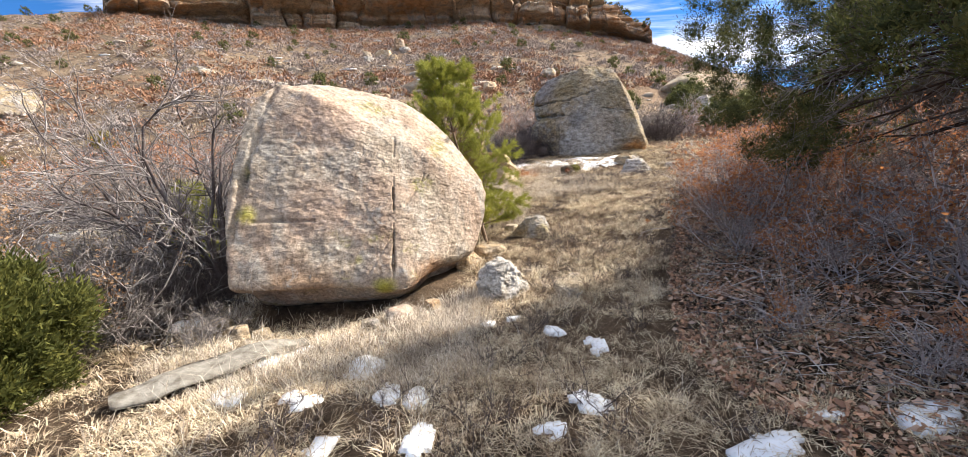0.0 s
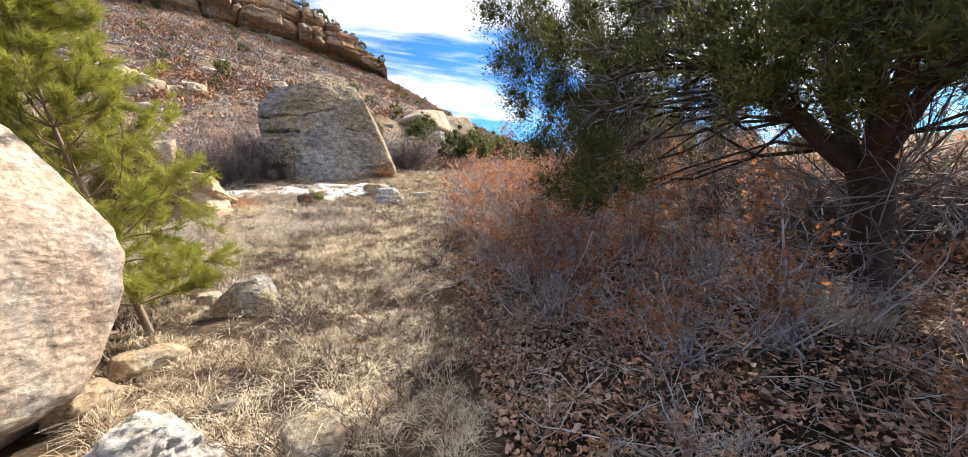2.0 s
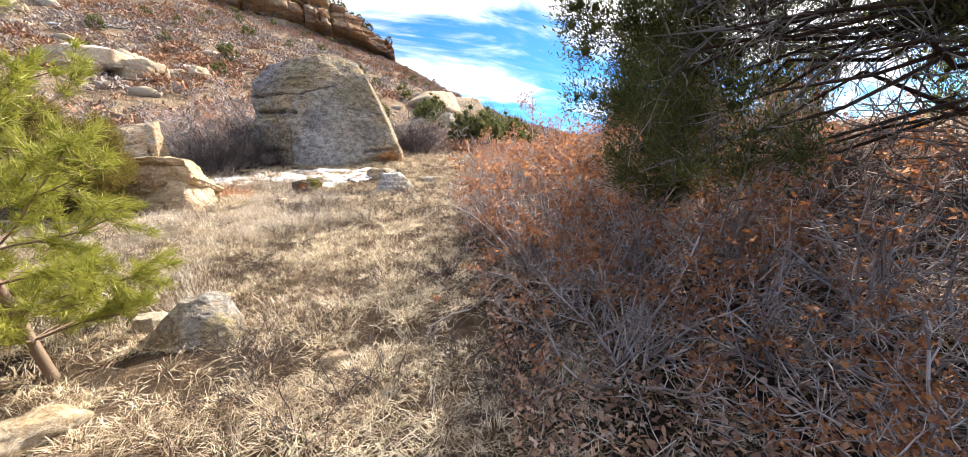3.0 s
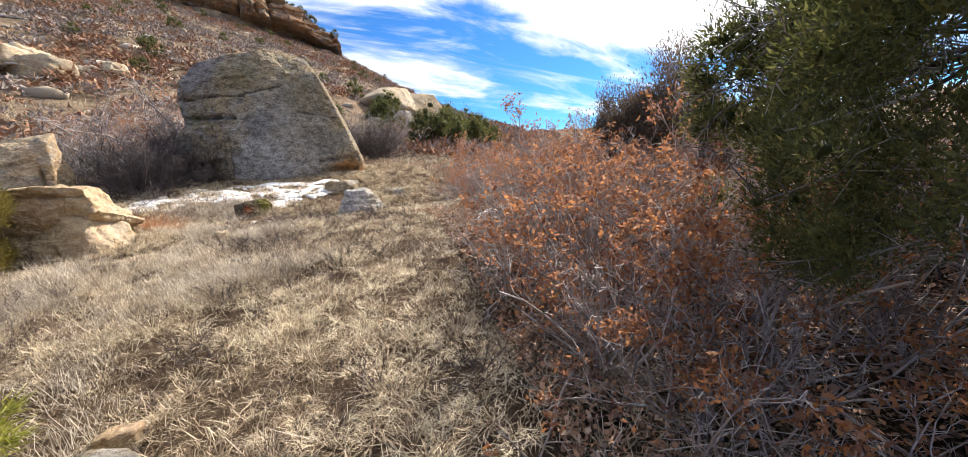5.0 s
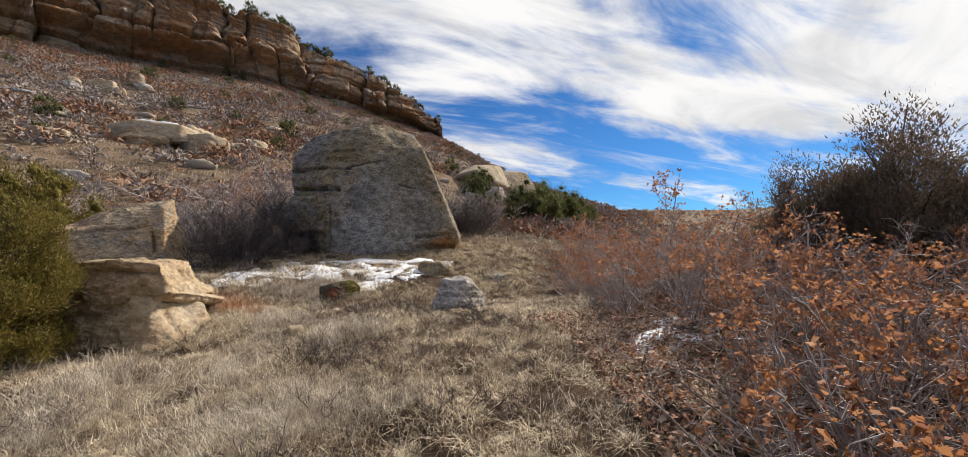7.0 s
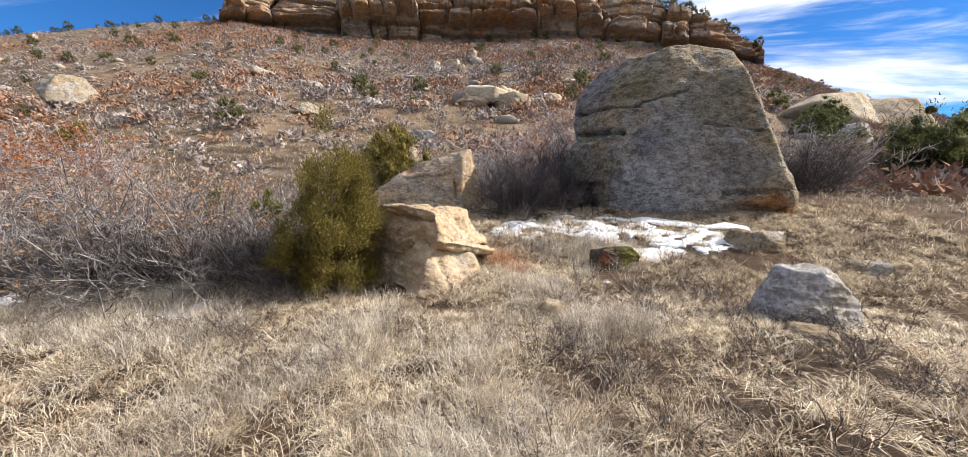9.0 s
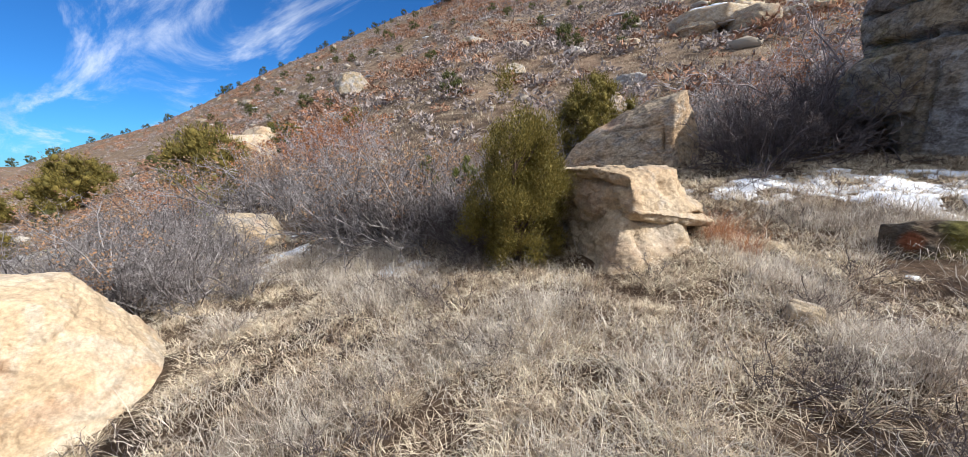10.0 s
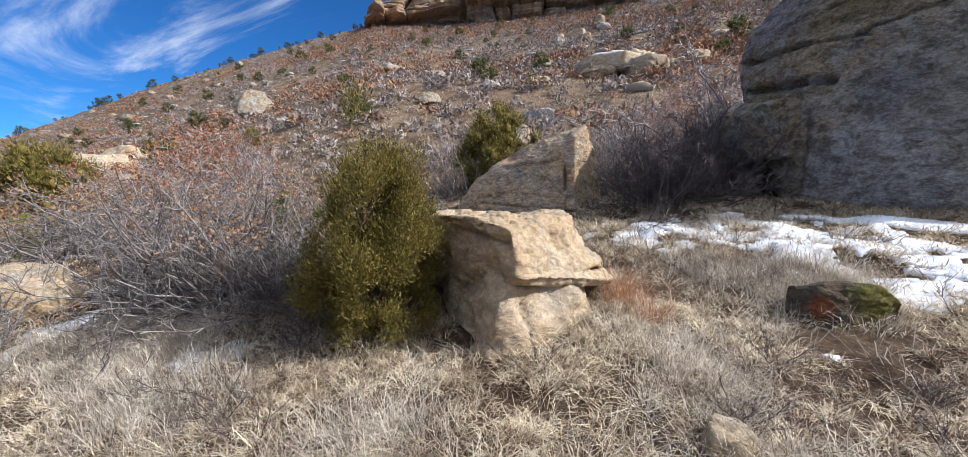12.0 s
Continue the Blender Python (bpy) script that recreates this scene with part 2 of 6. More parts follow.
M_GRASS = grass_material("dry_grass", [(0.10, 0.065, 0.042), (0.29, 0.205, 0.13), (0.52, 0.415, 0.30), (0.72, 0.60, 0.42), (0.90, 0.80, 0.60)])
M_TALLGRASS = grass_material("tall_dry_grass", [(0.20, 0.15, 0.11), (0.42, 0.35, 0.28), (0.62, 0.545, 0.45), (0.82, 0.74, 0.62)], 5.0)
M_GREYTWIG = plain("grey_bare_twig", [(0.075, 0.062, 0.058), (0.20, 0.175, 0.165), (0.44, 0.40, 0.38)], 0.8, 0.2, 6.0, 0.7)
M_DARKTWIG = plain("dark_bare_twig", [(0.055, 0.042, 0.04), (0.11, 0.088, 0.084), (0.18, 0.15, 0.145)], 0.85, 0.15, 6.0, 0.7)
M_OAKTWIG = plain("oak_twig", [(0.15, 0.118, 0.108), (0.37, 0.31, 0.29), (0.62, 0.57, 0.55)], 0.8, 0.2, 6.0, 0.7)
M_STICK = plain("dead_stick", [(0.20, 0.17, 0.155), (0.40, 0.36, 0.33), (0.60, 0.56, 0.53)], 0.8, 0.2, 6.0, 0.8)
M_OAKLEAF = plain("russet_oak_leaf", [(0.22, 0.10, 0.068), (0.38, 0.18, 0.11), (0.57, 0.25, 0.09), (0.48, 0.28, 0.185)], 0.7, 0.2, 1.2, 0.75, 0.45)
M_PALELEAF = plain("pale_oak_leaf", [(0.30, 0.17, 0.10), (0.44, 0.29, 0.175), (0.42, 0.21, 0.09)], 0.7, 0.2, 2.0, 0.7, 0.3)
M_LITTER = plain("leaf_litter", [(0.17, 0.105, 0.075), (0.34, 0.20, 0.135), (0.52, 0.30, 0.19), (0.54, 0.41, 0.32)], 0.85, 0.1, 2.0, 0.8)
M_BARK = plain("juniper_bark", [(0.035, 0.022, 0.017), (0.08, 0.052, 0.04), (0.16, 0.12, 0.10)], 0.95, 0.1, 9.0, 0.3, 0.0, 0.02)
M_PINEBARK = plain("pine_bark", [(0.16, 0.11, 0.08), (0.26, 0.19, 0.14)], 0.9, 0.1, 9.0, 0.3, 0.0, 0.01)
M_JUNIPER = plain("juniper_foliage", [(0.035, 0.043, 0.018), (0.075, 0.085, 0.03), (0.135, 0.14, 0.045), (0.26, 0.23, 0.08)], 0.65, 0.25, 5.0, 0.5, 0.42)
# olive juniper foliage with the gold of sunlight put into its colours
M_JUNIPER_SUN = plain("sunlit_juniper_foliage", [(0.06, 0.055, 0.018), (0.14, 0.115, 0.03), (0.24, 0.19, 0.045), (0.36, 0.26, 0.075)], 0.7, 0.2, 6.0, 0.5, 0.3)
M_GREENJUNIPER = plain("green_juniper_foliage", [(0.03, 0.036, 0.012), (0.07, 0.08, 0.022), (0.13, 0.135, 0.035), (0.23, 0.21, 0.055)], 0.7, 0.2, 5.0, 0.5, 0.4)
M_PALEJUNIPER = plain("pale_juniper_foliage", [(0.09, 0.10, 0.03), (0.17, 0.18, 0.05), (0.26, 0.26, 0.08)], 0.7, 0.2, 5.0, 0.5, 0.3)
M_RUSTJUNIPER = plain("browned_juniper_foliage", [(0.09, 0.07, 0.05), (0.17, 0.125, 0.09), (0.26, 0.19, 0.14)], 0.8, 0.15, 1.6, 0.6, 0.35)
M_PINE = plain("young_pine_needles", [(0.15, 0.17, 0.03), (0.29, 0.30, 0.05), (0.42, 0.40, 0.09)], 0.55, 0.3, 2.0, 0.6, 0.4)
M_WOOD = plain("weathered_wood", [(0.06, 0.05, 0.042), (0.17, 0.15, 0.125), (0.36, 0.335, 0.29), (0.13, 0.115, 0.095)], 0.9, 0.1, 11.0, 0.0, 0.0, 0.03)


def snow_material():
    mat, n, bsdf, pos = material("old_snow", 0.6, 0.3)
    dirt = n.step(n.noise(pos, 9, 6, 0.6), 0.58, 0.75)
    plug(n, n.mix(n.math("MULTIPLY", dirt, 0.5), (0.86, 0.88, 0.92), (0.55, 0.5, 0.45)), bsdf)
    bsdf.inputs["Subsurface Weight"].default_value = 0.0
    bumped(n, bsdf, n.noise(pos, 18, 6, 0.6), 0.5, 0.03)
    return mat


M_SNOW = snow_material()


def ground_material():
    """Litter and thatch near the path, brush-covered slope farther off."""
    mat, n, bsdf, pos = material("dry_hillside", 0.95, 0.1)
    big = n.noise(pos, 0.07, 8, 0.65)
    mid = n.noise(pos, 0.9, 8, 0.65)
    fine = n.noise(pos, 14, 8, 0.75)
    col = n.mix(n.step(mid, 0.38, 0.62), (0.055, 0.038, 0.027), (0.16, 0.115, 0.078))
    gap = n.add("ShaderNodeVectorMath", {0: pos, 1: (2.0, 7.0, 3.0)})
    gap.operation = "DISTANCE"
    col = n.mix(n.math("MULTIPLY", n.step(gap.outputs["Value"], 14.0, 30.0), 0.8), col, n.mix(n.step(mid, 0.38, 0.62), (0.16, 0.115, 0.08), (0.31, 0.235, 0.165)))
    col = n.mix(n.math("MULTIPLY", n.step(big, 0.45, 0.62), 0.4), col, (0.23, 0.145, 0.095))
    col = n.mix(n.step(fine, 0.3, 0.72), n.mix(1.0, col, (0.5, 0.48, 0.46), "MULTIPLY"), n.mix(1.0, col, (1.3, 1.28, 1.25), "MULTIPLY"))
    plug(n, col, bsdf)
    bumped(n, bsdf, n.math("ADD", fine, n.math("MULTIPLY", mid, 2.0)), 0.9, 0.08)
    return mat


M_GROUND = ground_material()
M_SCRUBSTONE = plain("hillside_stone", [(0.24, 0.20, 0.15), (0.35, 0.30, 0.24), (0.47, 0.43, 0.37)], 0.9, 0.1, 0.5, 0.6)


# ---- geometry helpers ----
def hashed(i, j, k, seed):
    h = (i.astype(np.int64) * 374761393 + j.astype(np.int64) * 668265263 + k.astype(np.int64) * 2147483647 + seed * 974711) & 0x7FFFFFFF
    h = ((h ^ (h >> 13)) * 1274126177) & 0x7FFFFFFF
    return ((h ^ (h >> 16)) & 0xFFFF) / 65535.0


def vnoise(p, seed=0):
    """Smooth noise in 0..1 at the rows of p."""
    f = np.floor(p)
    i, j, k = f.T
    u = p - f
    u = u * u * (3 - 2 * u)
    out = np.zeros(len(p))
    for a in (0, 1):
        for b in (0, 1):
            for c in (0, 1):
                w = (u[:, 0] if a else 1 - u[:, 0]) * (u[:, 1] if b else 1 - u[:, 1]) * (u[:, 2] if c else 1 - u[:, 2])
                out += w * hashed(i + a, j + b, k + c, seed)
    return out


def fbm(p, octaves=4, seed=0, gain=0.5):
    out, amp, total = 0.0, 1.0, 0.0
    for o in range(octaves):
        out = out + amp * vnoise(p * 2.0**o + 17.3 * o, seed + o)
        total += amp
        amp *= gain
    return out / total


def to_mesh(name, verts, faces, mat, smooth=False):
    """verts (n, 3), faces (m, k) with one k, or a list of such arrays."""
    me = bpy.data.meshes.new(name)
    blocks = faces if isinstance(faces, list) else [faces]
    loops = np.concatenate([b.ravel() for b in blocks]).astype(np.int32)
    sizes = np.concatenate([np.full(len(b), b.shape[1]) for b in blocks]).astype(np.int32)
    me.vertices.add(len(verts))
    me.vertices.foreach_set("co", np.asarray(verts, np.float32).ravel())
    me.loops.add(len(loops))
    me.loops.foreach_set("vertex_index", loops)
    me.polygons.add(len(sizes))
    me.polygons.foreach_set("loop_start", np.concatenate([[0], np.cumsum(sizes)[:-1]]).astype(np.int32))
    me.polygons.foreach_set("loop_total", sizes)
    if smooth:
        me.polygons.foreach_set("use_smooth", np.ones(len(sizes), bool))
    me.materials.append(mat)
    me.update(calc_edges=True)
    me.validate()
    return me


def part(name, mesh, parent, label=""):
    ob = new(name, mesh)
    ob.parent = parent
    return tagged(ob, label)


def thing(name, at, label, category, group="", kind=""):
    ob = new(name)
    ob.empty_display_size = 0.2
    ob.matrix_basis = Matrix.Translation(at)
    return tagged(ob, label, category, group, kind)


def unit(v):
    return v / np.maximum(np.linalg.norm(v, axis=-1, keepdims=True), 1e-9)


def frames(d):
    """Two directions across each row of d."""
    ref = np.where(np.abs(d[:, 2:3]) < 0.9, [[0, 0, 1.0]], [[1.0, 0, 0]])
    a = unit(np.cross(d, ref))
    return a, np.cross(d, a)


def tubes(p0, p1, r0, r1, sides=3):
    """Tapered prisms from p0 to p1. Returns verts, quads."""
    a, b = frames(unit(p1 - p0))
    ang = np.arange(sides) * 2 * np.pi / sides
    ring = a[:, None] * np.cos(ang)[None, :, None] + b[:, None] * np.sin(ang)[None, :, None]
    v = np.concatenate([p0[:, None] + ring * r0[:, None, None], p1[:, None] + ring * r1[:, None, None]], 1)
    n = np.arange(len(p0))[:, None, None] * 2 * sides
    s = np.arange(sides)
    q = np.stack([s, (s + 1) % sides, (s + 1) % sides + sides, s + sides], 1)
    return v.reshape(-1, 3), (n + q[None]).reshape(-1, 4)


class Growth:
    """Limbs grown level by level."""

    def __init__(self, seed):
        self.rng = np.random.default_rng(seed)
        self.p0, self.p1, self.r0, self.r1 = [], [], [], []

    def limbs(self, base, way, length, radius, steps=5, wiggle=0.25, up=0.0, taper=0.35):
        """Grows one limb from each base; returns their nodes (n, steps + 1, 3) and ways."""
        n = len(base)
        nodes, ways = [base], [way]
        p, d = base, unit(way)
        seg = (length / steps)[:, None]
        for s in range(steps):
            d = unit(d + wiggle * self.rng.normal(size=(n, 3)) + np.array([0, 0, up]))
            q = p + d * seg
            a, b = 1 - (1 - taper) * s / steps, 1 - (1 - taper) * (s + 1) / steps
            self.p0.append(p), self.p1.append(q), self.r0.append(radius * a), self.r1.append(radius * b)
            nodes.append(q), ways.append(d)
            p = q
        return np.stack(nodes, 1), np.stack(ways, 1)

    def sprout(self, nodes, ways, count, lo=0.25, spread=0.9):
        """Where side limbs start, and which way they go; also the index of the mother limb."""
        n, k = nodes.shape[:2]
        mother = np.repeat(np.arange(n), count)
        at = lo + (1 - lo) * self.rng.random(len(mother))
        f = at * (k - 1)
        i = np.minimum(f.astype(int), k - 2)
        w = (f - i)[:, None]
        base = nodes[mother, i] * (1 - w) + nodes[mother, i + 1] * w
        way = unit(ways[mother, i + 1] + spread * self.rng.normal(size=(len(mother), 3)))
        return base, way, mother, at

    def mesh(self, name, mat, sides=3, thick=0.0, rest=0.0):
        p0, p1, r0, r1 = (np.concatenate(v) for v in (self.p0, self.p1, self.r0, self.r1))
        keep = (r0 >= thick) & ((r0 < rest) if rest else True)
        v, q = tubes(p0[keep], p1[keep], r0[keep], r1[keep], sides)
        return to_mesh(name, v, q, mat)


def pipe(nodes, radii, sides=8, seed=0, rough=0.12):
    """One unbroken, slightly gnarled limb through the nodes. Returns verts, quads."""
    n = len(nodes)
    d = unit(np.gradient(nodes, axis=0))
    a, b = frames(d)
    for i in range(1, n):
        a[i] = unit((a[i - 1] - d[i] * (a[i - 1] @ d[i]))[None])[0]
        b[i] = np.cross(d[i], a[i])
    ang = np.arange(sides) * 2 * np.pi / sides
    ring = a[:, None] * np.cos(ang)[None, :, None] + b[:, None] * np.sin(ang)[None, :, None]
    lump = 1 + rough * (np.random.default_rng(seed).random((n, sides, 1)) - 0.5) * 2
    v = (nodes[:, None] + ring * np.asarray(radii)[:, None, None] * lump).reshape(-1, 3)
    i, j = np.meshgrid(np.arange(n - 1), np.arange(sides), indexing="ij")
    q = np.stack([i * sides + j, i * sides + (j + 1) % sides, (i + 1) * sides + (j + 1) % sides, (i + 1) * sides + j], -1).reshape(-1, 4)
    return v, q


def scatter_shapes(centres, ways, sizes, outline, rng, flat=0.0):
    """Flat outlines (k, 2) set at centres with y along ways. Returns verts, faces."""
    d = unit(ways)
    a, b = frames(d)
    spin = rng.random(len(d)) * 2 * np.pi
    side = a * np.cos(spin)[:, None] + b * np.sin(spin)[:, None]
    if flat:
        side = unit(side * np.array([1, 1, 1 - flat]))
    v = centres[:, None] + sizes[:, None, None] * (side[:, None] * outline[None, :, :1] + d[:, None] * outline[None, :, 1:])
    k = len(outline)
    f = np.arange(len(d))[:, None] * k + np.arange(k)[None]
    return v.reshape(-1, 3), f


BLADE = np.array([[-0.06, 0], [0.06, 0], [0, 1.0]])
TUFT = np.array([[-0.2, 0.0], [0.2, 0.0], [0.0, 1.0]])
OAKLEAF = np.array([[0.0, 0.0], [0.10, 0.14], [0.08, 0.28], [0.24, 0.40], [0.15, 0.52], [0.30, 0.72], [0.14, 0.78], [0.0, 1.05], [-0.14, 0.80], [-0.28, 0.70], [-0.15, 0.52], [-0.25, 0.38], [-0.08, 0.28], [-0.10, 0.12]])
SMALLLEAF = np.array([[0.0, 0.0], [0.28, 0.35], [0.24, 0.75], [0.0, 1.0], [-0.24, 0.75], [-0.28, 0.35]])


# ---- the lie of the land ----
HEART = (2.0, 7.0)
EYE_Z = 2.25


def smooth_interp(x, xs, ys, w):
    return sum(np.interp(x + d * w, xs, ys) for d in (-1, -0.5, 0, 0.5, 1)) / 5


def near_z(x, y):
    """The grassy shoulder round the path."""
    a = smooth_interp(y, [-30, 0, 3.5, 5, 6.8, 8.5, 10, 11.8, 13.6, 16, 20, 30], [-1.6, -0.16, 0.04, 0.15, 0.33, 0.64, 0.9, 1.2, 1.38, 1.95, 2.5, 3.6], 0.6)
    c = np.interp(y, [0, 4, 6, 8, 11, 13, 16], [0.13, 0.17, 0.2, 0.18, 0.05, -0.05, 0.02])
    right = np.clip(x - 1.5, 0, None)
    rise = c * (7.5 * np.tanh(right / 7.5)) - 0.012 * np.clip(right - 6, 0, None) ** 1.5
    left = np.clip(1.5 - x, 0, None)
    fall = -0.03 * left - 0.010 * np.clip(left - 6.5, 0, None) ** 1.5
    hollow = -0.2 * np.exp(-(((x + 1.4) / 1.5) ** 2) - ((y - 4.65) / 0.5) ** 2)
    return a + rise + fall + hollow


def far_angle(az):
    """Elevation in degrees of the foot of the rim (or the skyline), and its distance, by compass bearing."""
    bearing = [-180, -130, -100, -91, -87, -80, -74, -68, -60, -52, -44, -33, -24, -14, -2, 4, 8, 13, 17, 21, 27, 33, 40, 47, 60, 85, 110, 140, 180]
    angle = [1.5, 1.5, 0.6, 0.2, 2.0, 4.3, 7.5, 10.7, 14.2, 17.3, 19.6, 19.9, 20.4, 21.0, 21.4, 20.4, 19.5, 18.4, 17.3, 16.2, 13.0, 9.8, 6.6, 4.4, 3.4, 3.4, 3, 2.5, 1.5]
    reach = [400, 400, 330, 300, 260, 220, 190, 170, 155, 145, 135, 130, 128, 126, 126, 128, 130, 134, 138, 142, 120, 95, 70, 75, 260, 380, 400, 400, 400]
    return np.interp(az, bearing, angle), np.interp(az, bearing, reach)


def land_z(x, y):
    x, y = np.asarray(x, float), np.asarray(y, float)
    dx, dy = x - HEART[0], y - HEART[1]
    r, az = np.hypot(dx, dy), np.degrees(np.arctan2(dx, dy))
    start = np.interp(az, [-180, -100, -40, 0, 40, 70, 180], [14, 13, 13, 15, 15, 11, 12])
    k = np.minimum(1, start / np.maximum(r, 1e-6))
    z0 = near_z(HEART[0] + dx * k, HEART[1] + dy * k)
    e, reach = far_angle(az)
    zc = EYE_Z + reach * np.tan(np.radians(e))
    u = np.clip((r - start) / (reach - start), 0, 1)
    bend = np.interp(az, [-180, -95, -70, -40, 20, 40, 60, 180], [2.2, 2.0, 1.35, 1.12, 1.12, 1.3, 2.4, 2.2])
    dip = np.interp(az, [-180, -110, -85, -60, 45, 62, 120, 180], [-5, -6, -3, 0, 0, -7, -9, -5]) * np.sin(np.pi * np.sqrt(u))
    z = z0 + (zc - z0) * u**bend + dip
    p = np.stack([x.ravel(), y.ravel(), 0 * x.ravel()], 1)
    lumps = (fbm(p * 0.08, 4, 3) - 0.5).reshape(x.shape) * np.clip((r - 16) / 30, 0, 1) * np.clip((reach - r) / 55, 0.08, 1) * 3.2
    small = (fbm(p * 0.9, 3, 5) - 0.5).reshape(x.shape) * 0.16 * np.clip(r / 2, 0.5, 1) + (vnoise(p * 3.1, 25) - 0.5).reshape(x.shape) * 0.085 * np.clip((20 - r) / 6, 0, 1) * np.clip((40 - r) / 20, 0.2, 1)
    return z + lumps + small


def gz(x, y):
    return float(land_z(np.array([x]), np.array([y]))[0])


def build_ground():
    rings = np.concatenate([np.linspace(0.0, 12, 90), 12 * (2600 / 12) ** (np.arange(1, 150) / 149)])
    az = np.arange(720) * 2 * np.pi / 720
    x = HEART[0] + rings[:, None] * np.sin(az)
    y = HEART[1] + rings[:, None] * np.cos(az)
    z = land_z(x, y)
    v = np.stack([x, y, z], -1).reshape(-1, 3)
    n, m = len(rings), 720
    i, j = np.meshgrid(np.arange(n - 1), np.arange(m), indexing="ij")
    q = np.stack([i * m + j, (i + 1) * m + j, (i + 1) * m + (j + 1) % m, i * m + (j + 1) % m], -1).reshape(-1, 4)[:, ::-1]
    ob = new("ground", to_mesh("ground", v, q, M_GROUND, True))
    tagged(ob, "dry hillside of grass thatch, leaf litter and brush", "ground", kind="structure")


build_ground()


CREST = []


def cliff_crest(bearing, back):
    """A place on the cliff's flat top, set back from its lip."""
    c = np.array(CREST)
    r = np.interp(bearing, c[:, 0], c[:, 1]) + back
    return HEART[0] + r * math.sin(radians(bearing)), HEART[1] + r * math.cos(radians(bearing)), float(np.interp(bearing, c[:, 0], c[:, 2])) - 0.05 * back


def build_cliff():
    """The rim of banded sandstone along the top of the slope."""
    cols, rows = 1200, 90
    s = np.linspace(0, 1, cols)
    az = -45.5 + 67.5 * s
    e0, reach = far_angle(az)
    top = np.interp(az, [-45.5, -42, -33, -24, -14, -8, 2, 5, 12, 15, 20, 21.6, 22], [20.2, 21.2, 25.0, 26.8, 27.6, 27.6, 26.2, 24.7, 22.6, 20.8, 17.7, 16.6, 16.0])
    zb = EYE_Z + reach * np.tan(np.radians(e0)) - 8.0
    zt = EYE_Z + reach * np.tan(np.radians(top))
    along = np.stack([s * 26, 0 * s, 0 * s], 1)
    zt = zt + ((vnoise(along * 1.6, 8) - 0.5) * 3.0 + (vnoise(along * 5.0, 28) - 0.5) * 0.8) * np.clip((zt - zb) / 12, 0, 1)
    t = np.linspace(0, 1, rows)[:, None]
    z = zb + (zt - zb) * t
    rng = np.random.default_rng(19)
    length = s * 165.0 + 0 * z
    out = -2.0 * t + 0 * z
    wob = (fbm(np.stack([length.ravel() * 0.07, z.ravel() * 0.10, 0 * z.ravel()], 1), 3, 14) - 0.5).reshape(z.shape)
    for widths, lo, hi, bulge, jut in ((rng.uniform(3, 26, 60), -0.2, 0.66, 3.4, 6.5), (rng.uniform(4, 22, 60), 0.40, 1.3, 3.4, 5.5), (rng.uniform(1.5, 9, 120), -0.2, 1.3, 0.4, 1.2)):
        joints = np.concatenate([[-5], -5 + np.cumsum(widths)])
        here = length + 12.0 * wob
        k = np.clip(np.searchsorted(joints, here) - 1, 0, len(widths) - 1)
        u = np.clip((here - joints[k]) / widths[k], 0, 1)
        level = lambda side: 0.12 * (hashed(k.ravel(), 0 * k.ravel() + side, 0 * k.ravel(), 3).reshape(z.shape) - 0.5)
        tier = np.clip((t - lo + level(1)) * 18, 0, 1) * np.clip((hi - t + level(2)) * 18, 0, 1)
        face = bulge * np.clip(1 - (2 * u - 1) ** 6, 0, 1) ** 0.5 + jut * hashed(k.ravel(), 0 * k.ravel() + 7, 0 * k.ravel(), int(hi * 9)).reshape(z.shape)
        out = out + face * tier
    # thin beds, proud and recessed in turn
    lay = z * 0.75 + 2.2 * wob + 0.012 * length
    seams = vnoise(np.stack([0.015 * length.ravel(), lay.ravel(), 0 * z.ravel()], 1), 6).reshape(z.shape)
    fine = vnoise(np.stack([0.03 * length.ravel(), lay.ravel() * 2.7, 0 * z.ravel() + 9], 1), 16).reshape(z.shape)
    out = out - 1.9 * np.clip((seams - 0.52) * 7, 0, 1) - 0.8 * np.clip((fine - 0.55) * 7, 0, 1) + 1.5 * (fbm(np.stack([length.ravel() * 0.5, z.ravel() * 0.9, 0 * z.ravel()], 1), 4, 9) - 0.5).reshape(z.shape)
    r = reach - 0.5 - out
    x = HEART[0] + r * np.sin(np.radians(az))
    y = HEART[1] + r * np.cos(np.radians(az))
    v = np.stack([x, y, z], -1)
    cap = v[-1] + np.stack([10 * np.sin(np.radians(az)), 10 * np.cos(np.radians(az)), 0 * az - 0.5], -1)
    CREST.extend(map(tuple, np.c_[az, r[-1], zt]))
    v = np.concatenate([v, cap[None]]).reshape(-1, 3)
    i, j = np.meshgrid(np.arange(rows), np.arange(cols - 1), indexing="ij")
    q = np.stack([i * cols + j, i * cols + j + 1, (i + 1) * cols + j + 1, (i + 1) * cols + j], -1).reshape(-1, 4)
    ob = new("cliff", to_mesh("cliff", v, q, M_CLIFF, False))
    tagged(ob, "banded orange and grey sandstone cliff along the ridge", "cliff", kind="structure")


build_cliff()


# ---- rocks ----
ICO = {}


def ico(level):
    if level not in ICO:
        bm = bmesh.new()
        bmesh.ops.create_icosphere(bm, subdivisions=level, radius=1.0)
        ICO[level] = (np.array([v.co[:] for v in bm.verts]), np.array([[v.index for v in f.verts] for f in bm.faces]))
        bm.free()
    return ICO[level]


